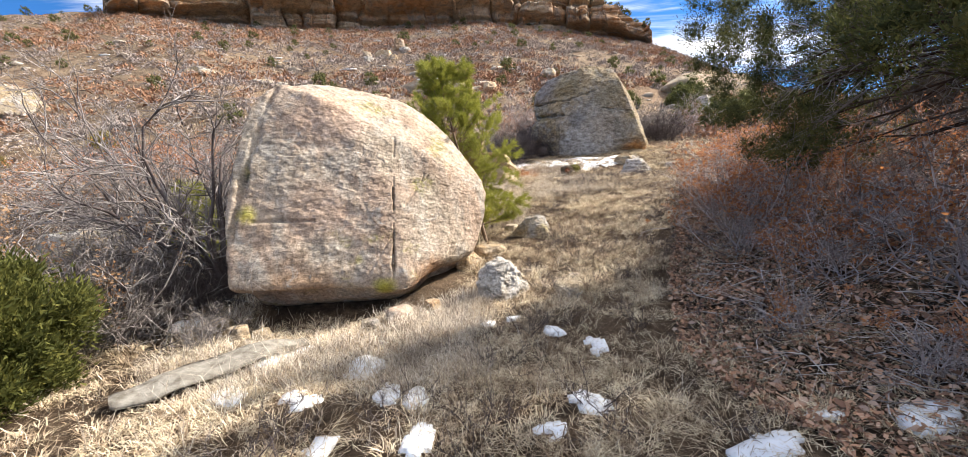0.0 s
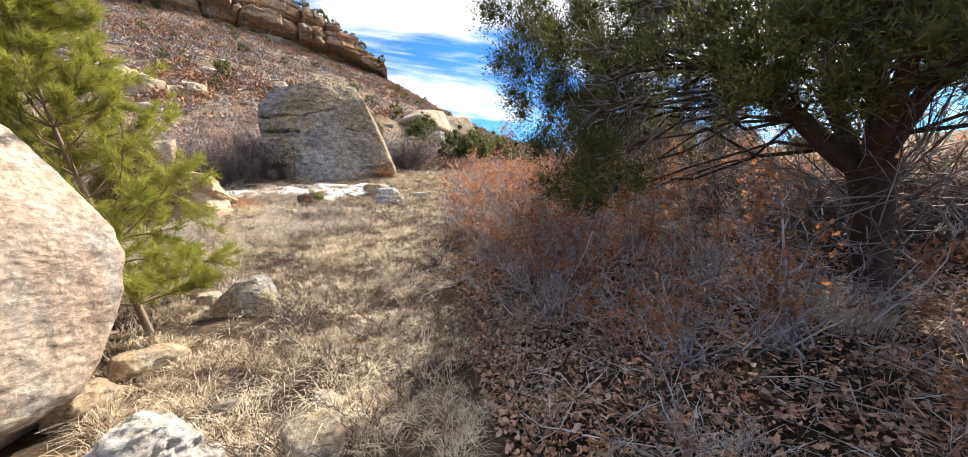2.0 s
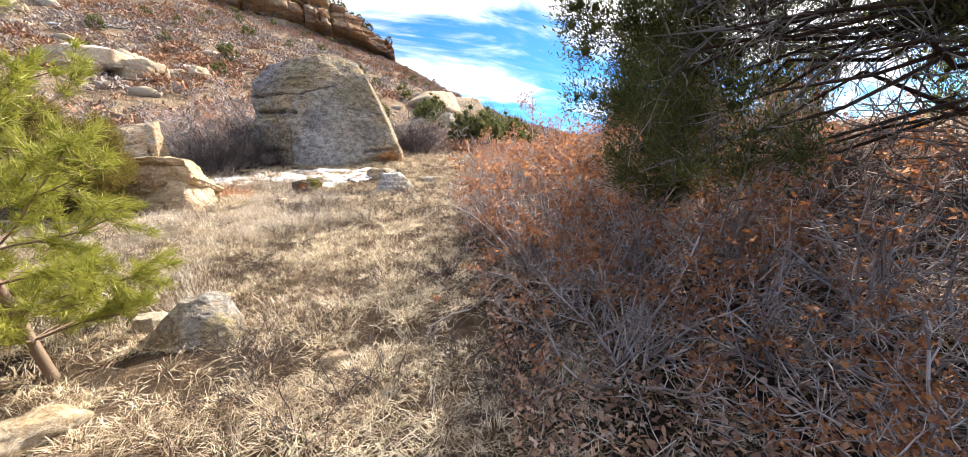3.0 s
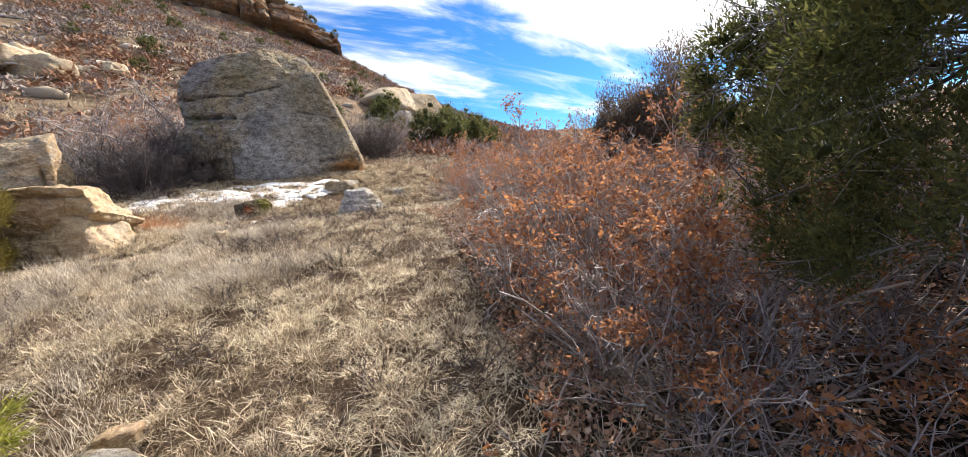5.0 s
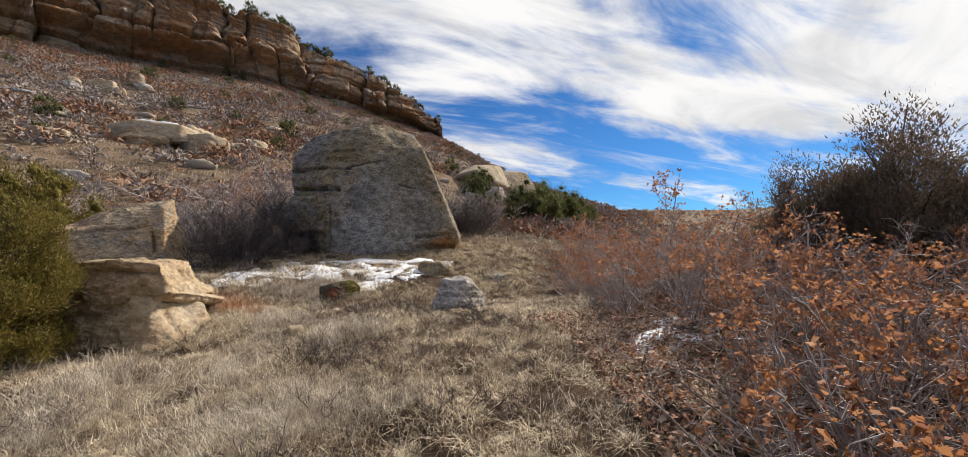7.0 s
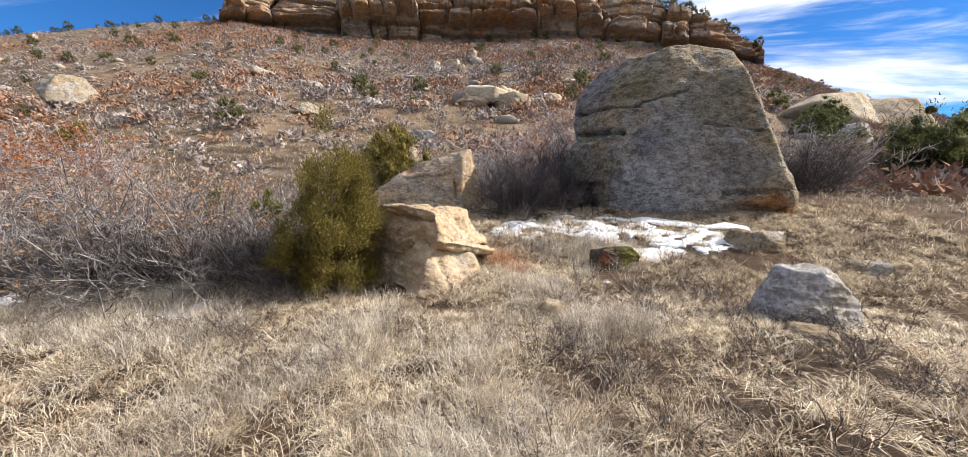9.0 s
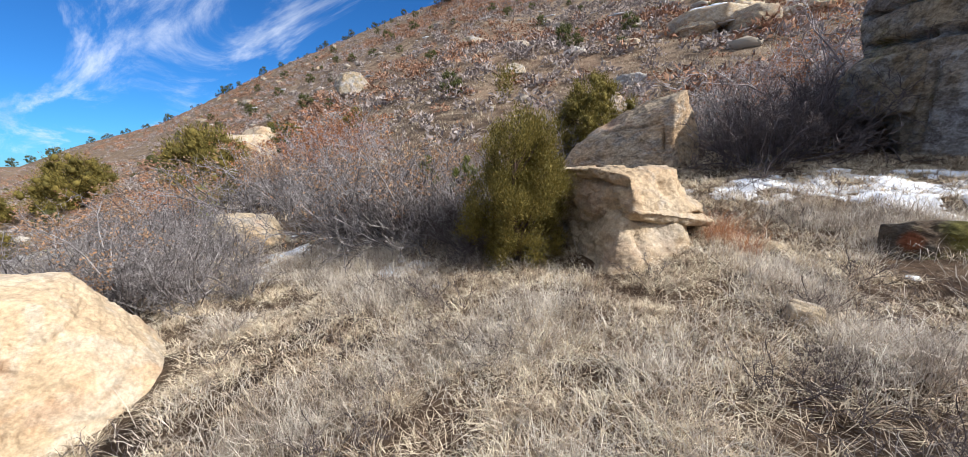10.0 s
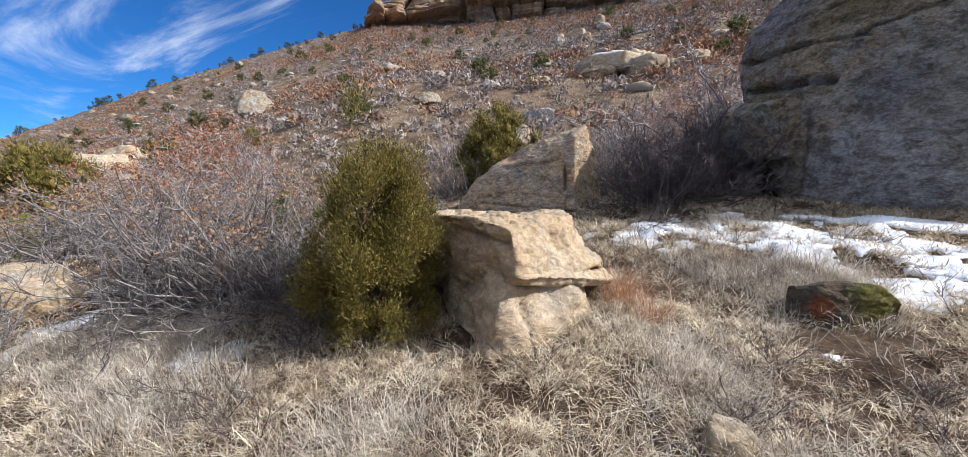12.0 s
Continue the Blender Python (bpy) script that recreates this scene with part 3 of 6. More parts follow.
def rock_mesh(name, corners, mat, level=5, hard=18.0, rough=0.05, scale=1.3, strata=0.0, cracks=(), dents=(), facets=0, beds=1.0, flakes=1.0, seed=0):
    """A rock: the hull of a few corners with worn edges, beds, pits and cracks."""
    bm = bmesh.new()
    for c in corners:
        bm.verts.new(c)
    bmesh.ops.convex_hull(bm, input=bm.verts)
    bm.normal_update()
    mid = np.mean(np.array(corners, float), 0)
    nrm = np.array([f.normal[:] for f in bm.faces])
    off = np.array([f.calc_center_median()[:] for f in bm.faces]) - mid
    bm.free()
    flip = np.sign((nrm * off).sum(1))
    nrm = nrm * flip[:, None]
    dist = (nrm * off).sum(1)
    keep = dist > 1e-3
    nrm, dist = nrm[keep], dist[keep]
    _, first = np.unique(np.round(np.c_[nrm * 20, dist * 30]), axis=0, return_index=True)
    nrm, dist = nrm[first], dist[first]
    if facets:
        cut = np.random.default_rng(seed + 900)
        ways = unit(cut.normal(size=(facets, 3)))
        hold = ((np.array(corners, float) - mid) @ ways.T).max(0) * (0.88 + 0.11 * cut.random(facets))
        nrm, dist = np.concatenate([nrm, ways]), np.concatenate([dist, hold])
    d, faces = ico(level)
    reach = np.maximum(d @ nrm.T, 1e-6) / dist
    size = float(np.mean(dist))
    most = reach.max(1)
    hard = hard * 2.2
    soft = ((reach / most[:, None]) ** hard).sum(1) ** (1 / hard) * most
    v = mid + d / soft[:, None]
    n = unit((reach / most[:, None]) ** (hard * 0.4) @ nrm)
    bump = (fbm(v * scale / max(size, 0.2), 5, seed, 0.55) - 0.5) * 2.2 * rough
    bump = bump + (fbm(v * 9.0, 4, seed + 7, 0.6) - 0.5) * rough * 0.5
    bump = bump + (fbm(v * [4.0, 4.0, 7.0], 4, seed + 11, 0.6) - 0.5) * rough * beds
    flake = fbm(v * [2.4, 2.4, 3.2], 5, seed + 31, 0.6) * 7
    flake = np.floor(flake) + np.clip((flake % 1.0) * 5 - 4, 0, 1)
    bump = bump + (flake - 3.5) * rough * 0.42 * flakes
    if strata:
        lay = v[:, 2] + 0.12 * v[:, 0] + 0.25 * (vnoise(v * 0.9, seed + 3) - 0.5)
        bed = vnoise(np.stack([0 * lay, 0 * lay, lay * 6.5 / max(size, 0.3)], 1) + 5.5, seed + 5)
        bump = bump - strata * np.clip((bed - 0.55) * 5, 0, 1)
    for axis_a, axis_b, width, deep, lo, hi in cracks:
        a, b = np.array(axis_a, float), np.array(axis_b, float)
        t = np.clip(((v - a) @ (b - a)) / ((b - a) @ (b - a)), 0, 1)
        gap = v - (a + t[:, None] * (b - a))
        side = np.linalg.norm(gap - n * (gap * n).sum(1, keepdims=True), axis=1) + (vnoise(v * 4, seed + 21) - 0.5) * 0.06 + (vnoise(v * 14, seed + 22) - 0.5) * 0.02
        near = np.abs((gap * n).sum(1)) < 0.6
        bump = bump - near * deep * (0.3 + 1.3 * vnoise(v * 3.3, seed + 23)) * np.exp(-((side / width) ** 2)) * (t > 0.001) * (t < 0.999)
    v = v + n * bump[:, None]
    for at, wide, deep in dents:
        gap = (v - np.array(at, float)) / np.array(wide, float)
        v = v - n * (deep * np.exp(-((gap**2).sum(1) ** 1.5)))[:, None]
    return to_mesh(name, v, faces, mat, level > 4)


def rock(name, corners, mat, label, category="rock", group="", **more):
    """Corners are in the world; the rock's own origin is at its foot."""
    c = np.array(corners, float)
    foot = np.array([c[:, 0].mean(), c[:, 1].mean(), c[:, 2].min()])
    cracks = [(np.array(a) - foot, np.array(b) - foot, *rest) for a, b, *rest in more.pop("cracks", ())]
    dents = [(np.array(a) - foot, *rest) for a, *rest in more.pop("dents", ())]
    ob = new(name, rock_mesh(name, c - foot, mat, cracks=cracks, dents=dents, **more))
    ob.matrix_basis = Matrix.Translation(foot)
    return tagged(ob, label, category, group)


def block(x, y, w, d, h, turn=0.0, sink=0.12, seed=0, skew=0.25, top=0.8):
    """Corners of an uneven block that sits on the land at x, y."""
    rng = np.random.default_rng(seed)
    z = gz(x, y) - sink
    out = []
    for k in range(7):
        a = radians(turn) + k * 2 * math.pi / 7
        for level, grow in ((0.0, 1.0), (0.5, 0.5 + 0.5 * top + 0.1), (1.0, top)):
            g = grow * (1 + skew * (rng.random() - 0.5) * 2)
            px, py = w / 2 * g * math.cos(a - radians(turn)), d / 2 * g * math.sin(a - radians(turn))
            c, s = math.cos(radians(turn)), math.sin(radians(turn))
            out.append((x + c * px - s * py, y + s * px + c * py, z + (h + sink) * level * (1 + skew * 0.5 * (rng.random() - 0.5))))
    return out


# the great tan boulder beside the path
rock("boulder", [(-2.28, 4.37, 0.44), (-2.34, 4.51, 0.88), (-2.35, 4.66, 1.33), (-2.3, 4.96, 2.13), (-2.17, 5.13, 2.53), (-1.99, 5.27, 2.72), (-1.56, 5.9, 2.83), (-1.1, 6.21, 2.76), (-0.66, 6.33, 2.61), (-0.27, 6.33, 2.32), (-0.01, 6.27, 2.03),
                 (0.25, 6.18, 1.69), (0.41, 6.09, 1.42), (0.47, 5.99, 1.15), (0.39, 5.84, 0.74), (0.24, 5.62, 0.44), (0.08, 5.41, 0.29), (-0.27, 5.19, 0.13), (-0.46, 4.73, 0.2), (-0.86, 4.64, 0.2), (-1.49, 4.51, 0.29), (-1.98, 4.43, 0.37),
                 (-1.49, 5.25, 2.56), (-0.59, 5.12, 1.41), (-0.17, 5.56, 1.74), (-2.3, 5.0, 0.05), (-0.4, 5.6, -0.15), (-2.7, 7.4, -0.2), (-2.4, 7.6, 2.3), (-0.9, 7.8, 2.1), (-0.1, 7.3, 1.2), (-0.2, 7.2, -0.1), (-2.55, 5.6, 1.2)],
     M_BOULDER, "huge tan sandstone boulder with a long vertical crack", "boulder", level=8, hard=46, rough=0.034, scale=1.6, beds=0.9, flakes=0.45,
     cracks=[((-0.62, 4.72, 0.22), (-0.61, 5.12, 1.42), 0.008, 0.08, 0, 1), ((-0.62, 4.95, 0.85), (-0.90, 4.75, 0.42), 0.012, 0.03, 0, 1), ((-0.60, 5.12, 1.42), (-0.62, 5.55, 2.3), 0.010, 0.018, 0, 1), ((-0.58, 5.05, 1.05), (-0.3, 5.5, 1.5), 0.012, 0.02, 0, 1),
             ((-2.1, 4.66, 1.12), (-1.45, 4.78, 1.08), 0.010, 0.025, 0, 1), ((-1.95, 5.25, 2.72), (-2.14, 4.93, 1.98), 0.020, 0.07, 0, 1), ((-2.14, 4.93, 1.98), (-2.24, 4.7, 1.36), 0.022, 0.08, 0, 1), ((-2.24, 4.7, 1.36), (-2.3, 4.5, 0.95), 0.018, 0.06, 0, 1), ((-0.4, 5.1, 0.62), (0.1, 5.8, 0.6), 0.010, 0.015, 0, 1)],
     dents=[((-0.1, 5.3, 0.15), (0.5, 0.5, 0.24), 0.22), ((-1.4, 4.45, 0.2), (1.1, 0.4, 0.14), 0.16), ((-0.5, 5.35, 1.55), (0.3, 0.4, 0.25), 0.05), ((-0.25, 5.5, 1.0), (0.2, 0.4, 0.35), 0.05)], seed=3)


def grey_boulder():
    """The grey boulder at the head of the clearing, with a block that overhangs a hollow."""
    base = (4.3, 17.5, gz(4.3, 17.5))
    o = np.array(base)
    ob = thing("boulder", base, "grey-crusted sandstone boulder above a patch of snow", "boulder")
    body = np.array([(6.72, 16.05, 1.6), (6.74, 16.3, 2.2), (6.42, 16.3, 2.85), (6.1, 16.5, 3.8), (5.98, 16.6, 4.3), (5.78, 16.8, 4.9), (5.66, 17.3, 5.52), (4.9, 17.4, 5.7), (4.4, 17.4, 5.70), (3.65, 17.7, 5.52), (3.15, 17.9, 5.42), (2.76, 18.1, 5.15), (2.5, 18.1, 4.85), (2.42, 18.1, 4.2),
                     (2.6, 17.9, 3.6), (3.25, 16.95, 1.6), (3.2, 16.95, 3.5), (4.6, 16.2, 1.6), (4.6, 16.5, 3.7), (3.2, 17.35, 4.7), (5.3, 16.75, 4.9), (4.4, 17.0, 5.25), (3.3, 19.0, 1.6), (7.6, 19.0, 1.6), (7.2, 19.3, 4.4), (5.5, 20.5, 5.4), (3.5, 20.5, 5.0), (6.0, 21.0, 1.6)])
    shift = lambda rows: [(np.array(a) - o, np.array(b) - o, *rest) for a, b, *rest in rows]
    cracks = shift([((2.45, 18.0, 4.35), (3.9, 17.0, 4.28), 0.035, 0.26, 0, 1), ((2.6, 17.9, 3.85), (3.6, 16.95, 3.72), 0.045, 0.28, 0, 1), ((3.7, 17.0, 4.35), (4.7, 16.7, 4.6), 0.02, 0.10, 0, 1), ((2.9, 17.6, 4.75), (4.0, 17.1, 4.85), 0.022, 0.10, 0, 1),
                    ((5.3, 16.2, 2.5), (6.7, 16.2, 2.62), 0.03, 0.16, 0, 1), ((4.9, 16.5, 3.9), (6.0, 16.5, 3.7), 0.025, 0.07, 0, 1), ((3.2, 16.95, 2.0), (3.3, 16.9, 3.4), 0.03, 0.08, 0, 1)])
    dents = [(np.array(a) - o, w, d) for a, w, d in (((6.15, 16.0, 1.95), (0.85, 0.7, 0.42), 0.5), ((4.5, 16.2, 1.6), (1.5, 0.7, 0.3), 0.5), ((5.0, 17.0, 5.0), (0.45, 0.6, 0.4), 0.14), ((3.6, 17.2, 4.55), (0.8, 0.5, 0.16), 0.10))]
    part("body", rock_mesh("body", body - o, M_CRUSTED, 7, 60, 0.05, 2.6, 0.0, cracks, dents, 0, 0.7, 0.6, 9), ob)
    block_at = np.array([(2.2, 18.1, 2.72), (2.28, 18.1, 3.4), (2.5, 18.0, 3.7), (3.15, 17.0, 3.62), (3.05, 16.95, 2.72), (2.5, 17.5, 2.7), (2.45, 17.5, 3.5), (3.7, 17.1, 3.4), (3.6, 17.4, 2.75), (2.6, 19.4, 2.7), (2.6, 19.4, 3.7), (3.6, 19.2, 3.2)])
    part("side_block", rock_mesh("side_block", block_at - o, M_CRUSTED, 6, 50, 0.04, 2.6, seed=10), ob)


grey_boulder()
rock("boulder", [(0.24, 16.5, 3.37), (0.27, 16.9, 3.05), (0.34, 17.2, 2.32), (0.36, 16.9, 1.3), (0.14, 16.2, 3.16), (0.18, 16.1, 1.4), (-0.35, 16.6, 3.30), (-1.23, 16.6, 2.99), (-1.9, 16.3, 2.47), (-2.16, 16.0, 1.93), (-2.05, 15.8, 0.93), (-0.65, 15.95, 1.04),
                 (0.0, 18.4, 2.6), (0.1, 18.4, 1.2), (-2.2, 18.0, 1.2), (-1.6, 18.0, 2.5)],
     M_SLAB, "upright tan sandstone slab with a split edge", "boulder", level=7, hard=90, rough=0.026, scale=2.4, beds=1.6, flakes=1.4,
     cracks=[((-0.02, 16.15, 2.7), (0.02, 16.1, 1.7), 0.022, 0.16, 0, 1), ((-1.2, 16.3, 2.6), (-0.1, 16.2, 2.75), 0.02, 0.05, 0, 1), ((-1.6, 16.1, 2.0), (-0.6, 16.05, 1.95), 0.02, 0.05, 0, 1)], dents=[((0.3, 16.6, 2.4), (0.3, 0.3, 0.7), 0.06), ((-1.2, 16.4, 2.95), (0.3, 0.3, 0.15), 0.07)], seed=15)


def ledge_rock():
    base = (0.3, 12.9, gz(0.3, 12.9))
    ob = thing("ledge_rock", base, "massive tan sandstone block with an undercut ledge", "boulder")
    o = np.array(base)
    upper = np.array([(-0.67, 12.9, 2.1), (-0.09, 12.6, 2.17), (0.55, 12.34, 2.2), (0.93, 12.25, 2.12), (-1.14, 13.8, 2.05), (0.7, 13.95, 2.12), (0.98, 13.5, 2.12), (1.16, 13.4, 1.79), (1.32, 13.45, 1.62),
                      (1.0, 12.2, 1.78), (0.5, 12.5, 1.56), (-0.24, 12.75, 1.52), (-0.8, 13.0, 1.4), (0.96, 12.75, 1.62), (0.6, 13.9, 1.4), (-1.1, 13.9, 1.3)])
    shelf = np.array([(1.04, 12.08, 1.81), (1.06, 12.55, 1.78), (1.26, 13.2, 1.66), (1.44, 13.3, 1.56), (1.40, 13.35, 1.49), (1.04, 12.25, 1.68), (0.75, 12.4, 1.68), (1.3, 13.7, 1.55), (0.4, 13.5, 1.65), (0.6, 13.2, 1.45), (1.2, 13.7, 1.4)])
    lower = np.array([(-0.6, 13.25, 1.5), (-0.6, 13.25, 0.65), (-0.1, 12.9, 1.62), (0.3, 12.62, 1.72), (0.75, 12.40, 1.82), (1.08, 13.0, 1.72), (-0.2, 12.9, 0.65), (0.40, 12.28, 0.95), (0.82, 12.02, 1.05), (1.14, 12.2, 1.05), (1.38, 12.95, 1.1), (0.86, 12.16, 1.66), (1.26, 12.9, 1.55), (1.1, 13.9, 1.1), (-0.7, 13.9, 0.9), (-0.7, 13.9, 1.5)])
    at = lambda *p: np.array(p) - o
    part("upper_bed", rock_mesh("upper_bed", upper - o, M_LEDGE, 7, 80, 0.036, 3.0, 0.0,
                                cracks=[(at(0.96, 12.7, 2.05), at(0.98, 12.75, 1.75), 0.03, 0.08, 0, 1), (at(0.2, 12.45, 2.05), at(0.9, 12.25, 2.0), 0.03, 0.07, 0, 1), (at(-0.3, 12.7, 1.95), at(0.1, 12.55, 1.65), 0.03, 0.06, 0, 1)],
                                dents=[(at(0.35, 12.4, 2.0), (0.3, 0.3, 0.10), 0.07), (at(-0.05, 12.55, 1.75), (0.18, 0.3, 0.3), 0.10), (at(0.62, 12.3, 1.7), (0.22, 0.3, 0.18), 0.06), (at(1.0, 12.85, 1.95), (0.25, 0.12, 0.25), 0.07), (at(1.15, 13.35, 1.9), (0.2, 0.3, 0.15), 0.06)], beds=1.3, flakes=1.7, seed=21), ob)
    part("shelf", rock_mesh("shelf", shelf - o, M_LEDGE, 6, 60, 0.026, 3.0, 0.0, flakes=1.3, seed=22), ob)
    part("lower_bed", rock_mesh("lower_bed", lower - o, M_LEDGE, 6, 46, 0.05, 3.0, 0.0, cracks=[(at(0.85, 12.4, 1.5), at(0.95, 12.35, 1.2), 0.015, 0.08, 0, 1), (at(1.1, 12.7, 1.5), at(1.15, 12.7, 1.2), 0.015, 0.06, 0, 1)], flakes=1.3, seed=23), ob)


ledge_rock()
rock("boulder", [(-1.25, 8.1, 0.45), (-1.3, 8.5, 0.45), (-1.75, 9.0, 0.5), (-2.7, 9.1, 0.5), (-3.6, 8.6, 0.4), (-3.7, 7.4, 0.4), (-2.4, 7.3, 0.4), (-1.5, 7.6, 0.4), (-2.0, 8.3, 1.42), (-2.6, 8.5, 1.5), (-2.9, 7.9, 1.6), (-2.2, 7.8, 1.6), (-1.55, 8.35, 0.9)],
     M_CREAM, "smooth cream sandstone boulder in long grass", "boulder", level=7, hard=60, rough=0.035, scale=2.0, flakes=0.9, facets=7, cracks=[((-1.5, 8.1, 1.0), (-2.3, 8.6, 1.3), 0.02, 0.03, 0, 1)], seed=31)
rock("rock", block(0.58, 4.85, 0.6, 0.46, 0.36, 20, seed=4, top=0.5, skew=0.4), M_WHITEROCK, "white and black crusted jagged rock in grass", level=6, hard=90, rough=0.05, scale=2.6, facets=7, flakes=0.8, seed=41)
rock("rock", block(1.2, 7.25, 0.8, 0.7, 0.30, -10, seed=6, top=0.4, skew=0.4), M_GREYROCK, "angular grey sandstone rock in dry grass", level=6, hard=90, rough=0.022, scale=1.6, facets=7, seed=42)
rock("rock", block(0.85, 7.6, 0.3, 0.25, 0.12, 30, seed=7), M_TANROCK, "small tan stone in dry grass", level=5, hard=60, rough=0.02, facets=8, seed=43)
rock("rock", block(1.3, 7.75, 0.26, 0.2, 0.10, 0, seed=8), M_TANROCK, "small tan stone in dry grass", level=5, hard=60, rough=0.02, facets=8, seed=44)
rock("flat_stone", block(1.36, 4.78, 0.34, 0.6, 0.05, 12, seed=9), M_GREYROCK, "flat stone sunk into the grass", level=4, hard=20, rough=0.015, seed=45)
rock("slab", block(0.42, 6.42, 0.55, 0.34, 0.10, 15, seed=10, sink=0.05), M_TANROCK, "flat sandstone slab leaning at the boulder's foot", level=5, hard=70, rough=0.02, facets=6, seed=46)
rock("slab", block(0.15, 6.0, 0.42, 0.28, 0.16, 60, seed=11, sink=0.05), M_TANROCK, "broken orange sandstone slab under the boulder", level=5, hard=70, rough=0.025, facets=6, seed=47)
rock("rock", [(2.74, 13.45, 1.1), (2.76, 13.5, 1.62), (2.95, 13.4, 1.60), (3.02, 13.45, 1.69), (3.28, 13.5, 1.70), (3.44, 13.55, 1.56), (3.46, 13.5, 1.1), (3.1, 13.3, 1.15), (3.05, 13.36, 1.5), (2.8, 13.9, 1.1), (3.4, 13.95, 1.1), (3.1, 13.85, 1.62)], M_DARKROCK, "dark mossy rock with a rusty break in the grass", level=6, hard=70, rough=0.03, scale=2.2, facets=6, seed=48)
rock("rock", block(4.75, 12.35, 1.0, 0.85, 0.56, -25, seed=13, top=0.45), M_WHITEROCK, "pale grey rock in dry grass", level=6, hard=34, rough=0.05, scale=1.8, strata=0.012, facets=16, seed=49)
rock("rock", block(5.35, 14.9, 0.9, 0.6, 0.22, 10, seed=14), M_GREYROCK, "flat grey rock below the boulder", level=4, hard=18, rough=0.04, seed=50)
rock("rock", block(6.6, 14.2, 1.1, 0.5, 0.12, 10, seed=15), M_GREYROCK, "flat rock beside the trail", level=4, hard=18, rough=0.03, seed=51)
rock("rock", block(-5.85, 10.9, 1.9, 1.2, 0.55, 5, seed=16), M_TANROCK, "tan and orange rock below the brush", level=5, hard=36, rough=0.05, facets=12, seed=52)
rock("boulder", block(-7.6, 8.4, 3.0, 1.6, 0.6, 10, seed=17), M_GREYROCK, "low pale boulder with snow on its top", "boulder", level=5, hard=30, rough=0.06, scale=1.4, facets=14, seed=53)
for k, (x, y, w, h) in enumerate([(-2.2, 4.3, 0.26, 0.14), (-1.9, 4.25, 0.2, 0.12), (-0.5, 4.5, 0.34, 0.14), (-0.2, 4.75, 0.26, 0.12), (-0.8, 4.35, 0.22, 0.1), (0.95, 5.5, 0.16, 0.05),
                                  (2.35, 11.75, 0.28, 0.1), (4.45, 11.55, 0.5, 0.1), (-0.1, 4.45, 0.2, 0.08), (2.0, 6.2, 0.2, 0.05), (-2.5, 4.45, 0.34, 0.2), (1.5, 5.2, 0.22, 0.05)]):
    rock("stone", block(x, y, w, w * 0.8, h, 40 * k, 0.04, seed=100 + k), (M_TANROCK, M_GREYROCK, M_BOULDER)[k % 3], "small stone lying in the dry grass", "stone", "loose stones", level=4, hard=70, rough=0.014, facets=8, seed=60 + k)
# rocks on the slope
for k, (x, y, w, d, h, mat) in enumerate([(0.6, 44.0, 1.8, 1.6, 1.0, M_PALEROCK),
                                         (24.2, 48.0, 9.0, 6.0, 2.6, M_PALEROCK), (28.0, 49.5, 8.5, 6.0, 2.4, M_TANROCK), (19.6, 37.2, 2.6, 2.0, 1.3, M_WHITEROCK), (-13.0, 47.0, 3.2, 2.4, 0.5, M_GREYROCK), (-24.0, 44.0, 4.0, 3.0, 0.5, M_GREYROCK),
                                         (-32.0, 46.0, 4.0, 3.0, 0.6, M_GREYROCK), (-40.0, 34.0, 3.6, 3.2, 2.2, M_GREYROCK), (-26.0, 17.5, 4.2, 3.2, 2.4, M_TANROCK), (-30.0, 20.0, 3.8, 3.0, 2.2, M_PALEROCK), (-21.0, 18.5, 2.2, 1.6, 1.1, M_WHITEROCK),
                                         (-13.0, 17.2, 1.6, 1.2, 0.7, M_PALEROCK), (-9.0, 15.8, 1.5, 1.1, 0.6, M_TANROCK), (-4.5, 24.0, 1.3, 1.0, 0.8, M_PALEROCK), (-16.0, 33.0, 2.2, 1.6, 0.5, M_GREYROCK), (8.0, 52.0, 2.6, 2.0, 1.2, M_GREYROCK)]):
    rock("boulder", block(x, y, w, d, h, 33 * k, 0.3, seed=200 + k, skew=0.45, top=0.6), mat, "weathered pale boulder lying on the brushy slope", "boulder", "slope boulders", level=5, hard=40, rough=0.10, scale=1.6, seed=80 + k)


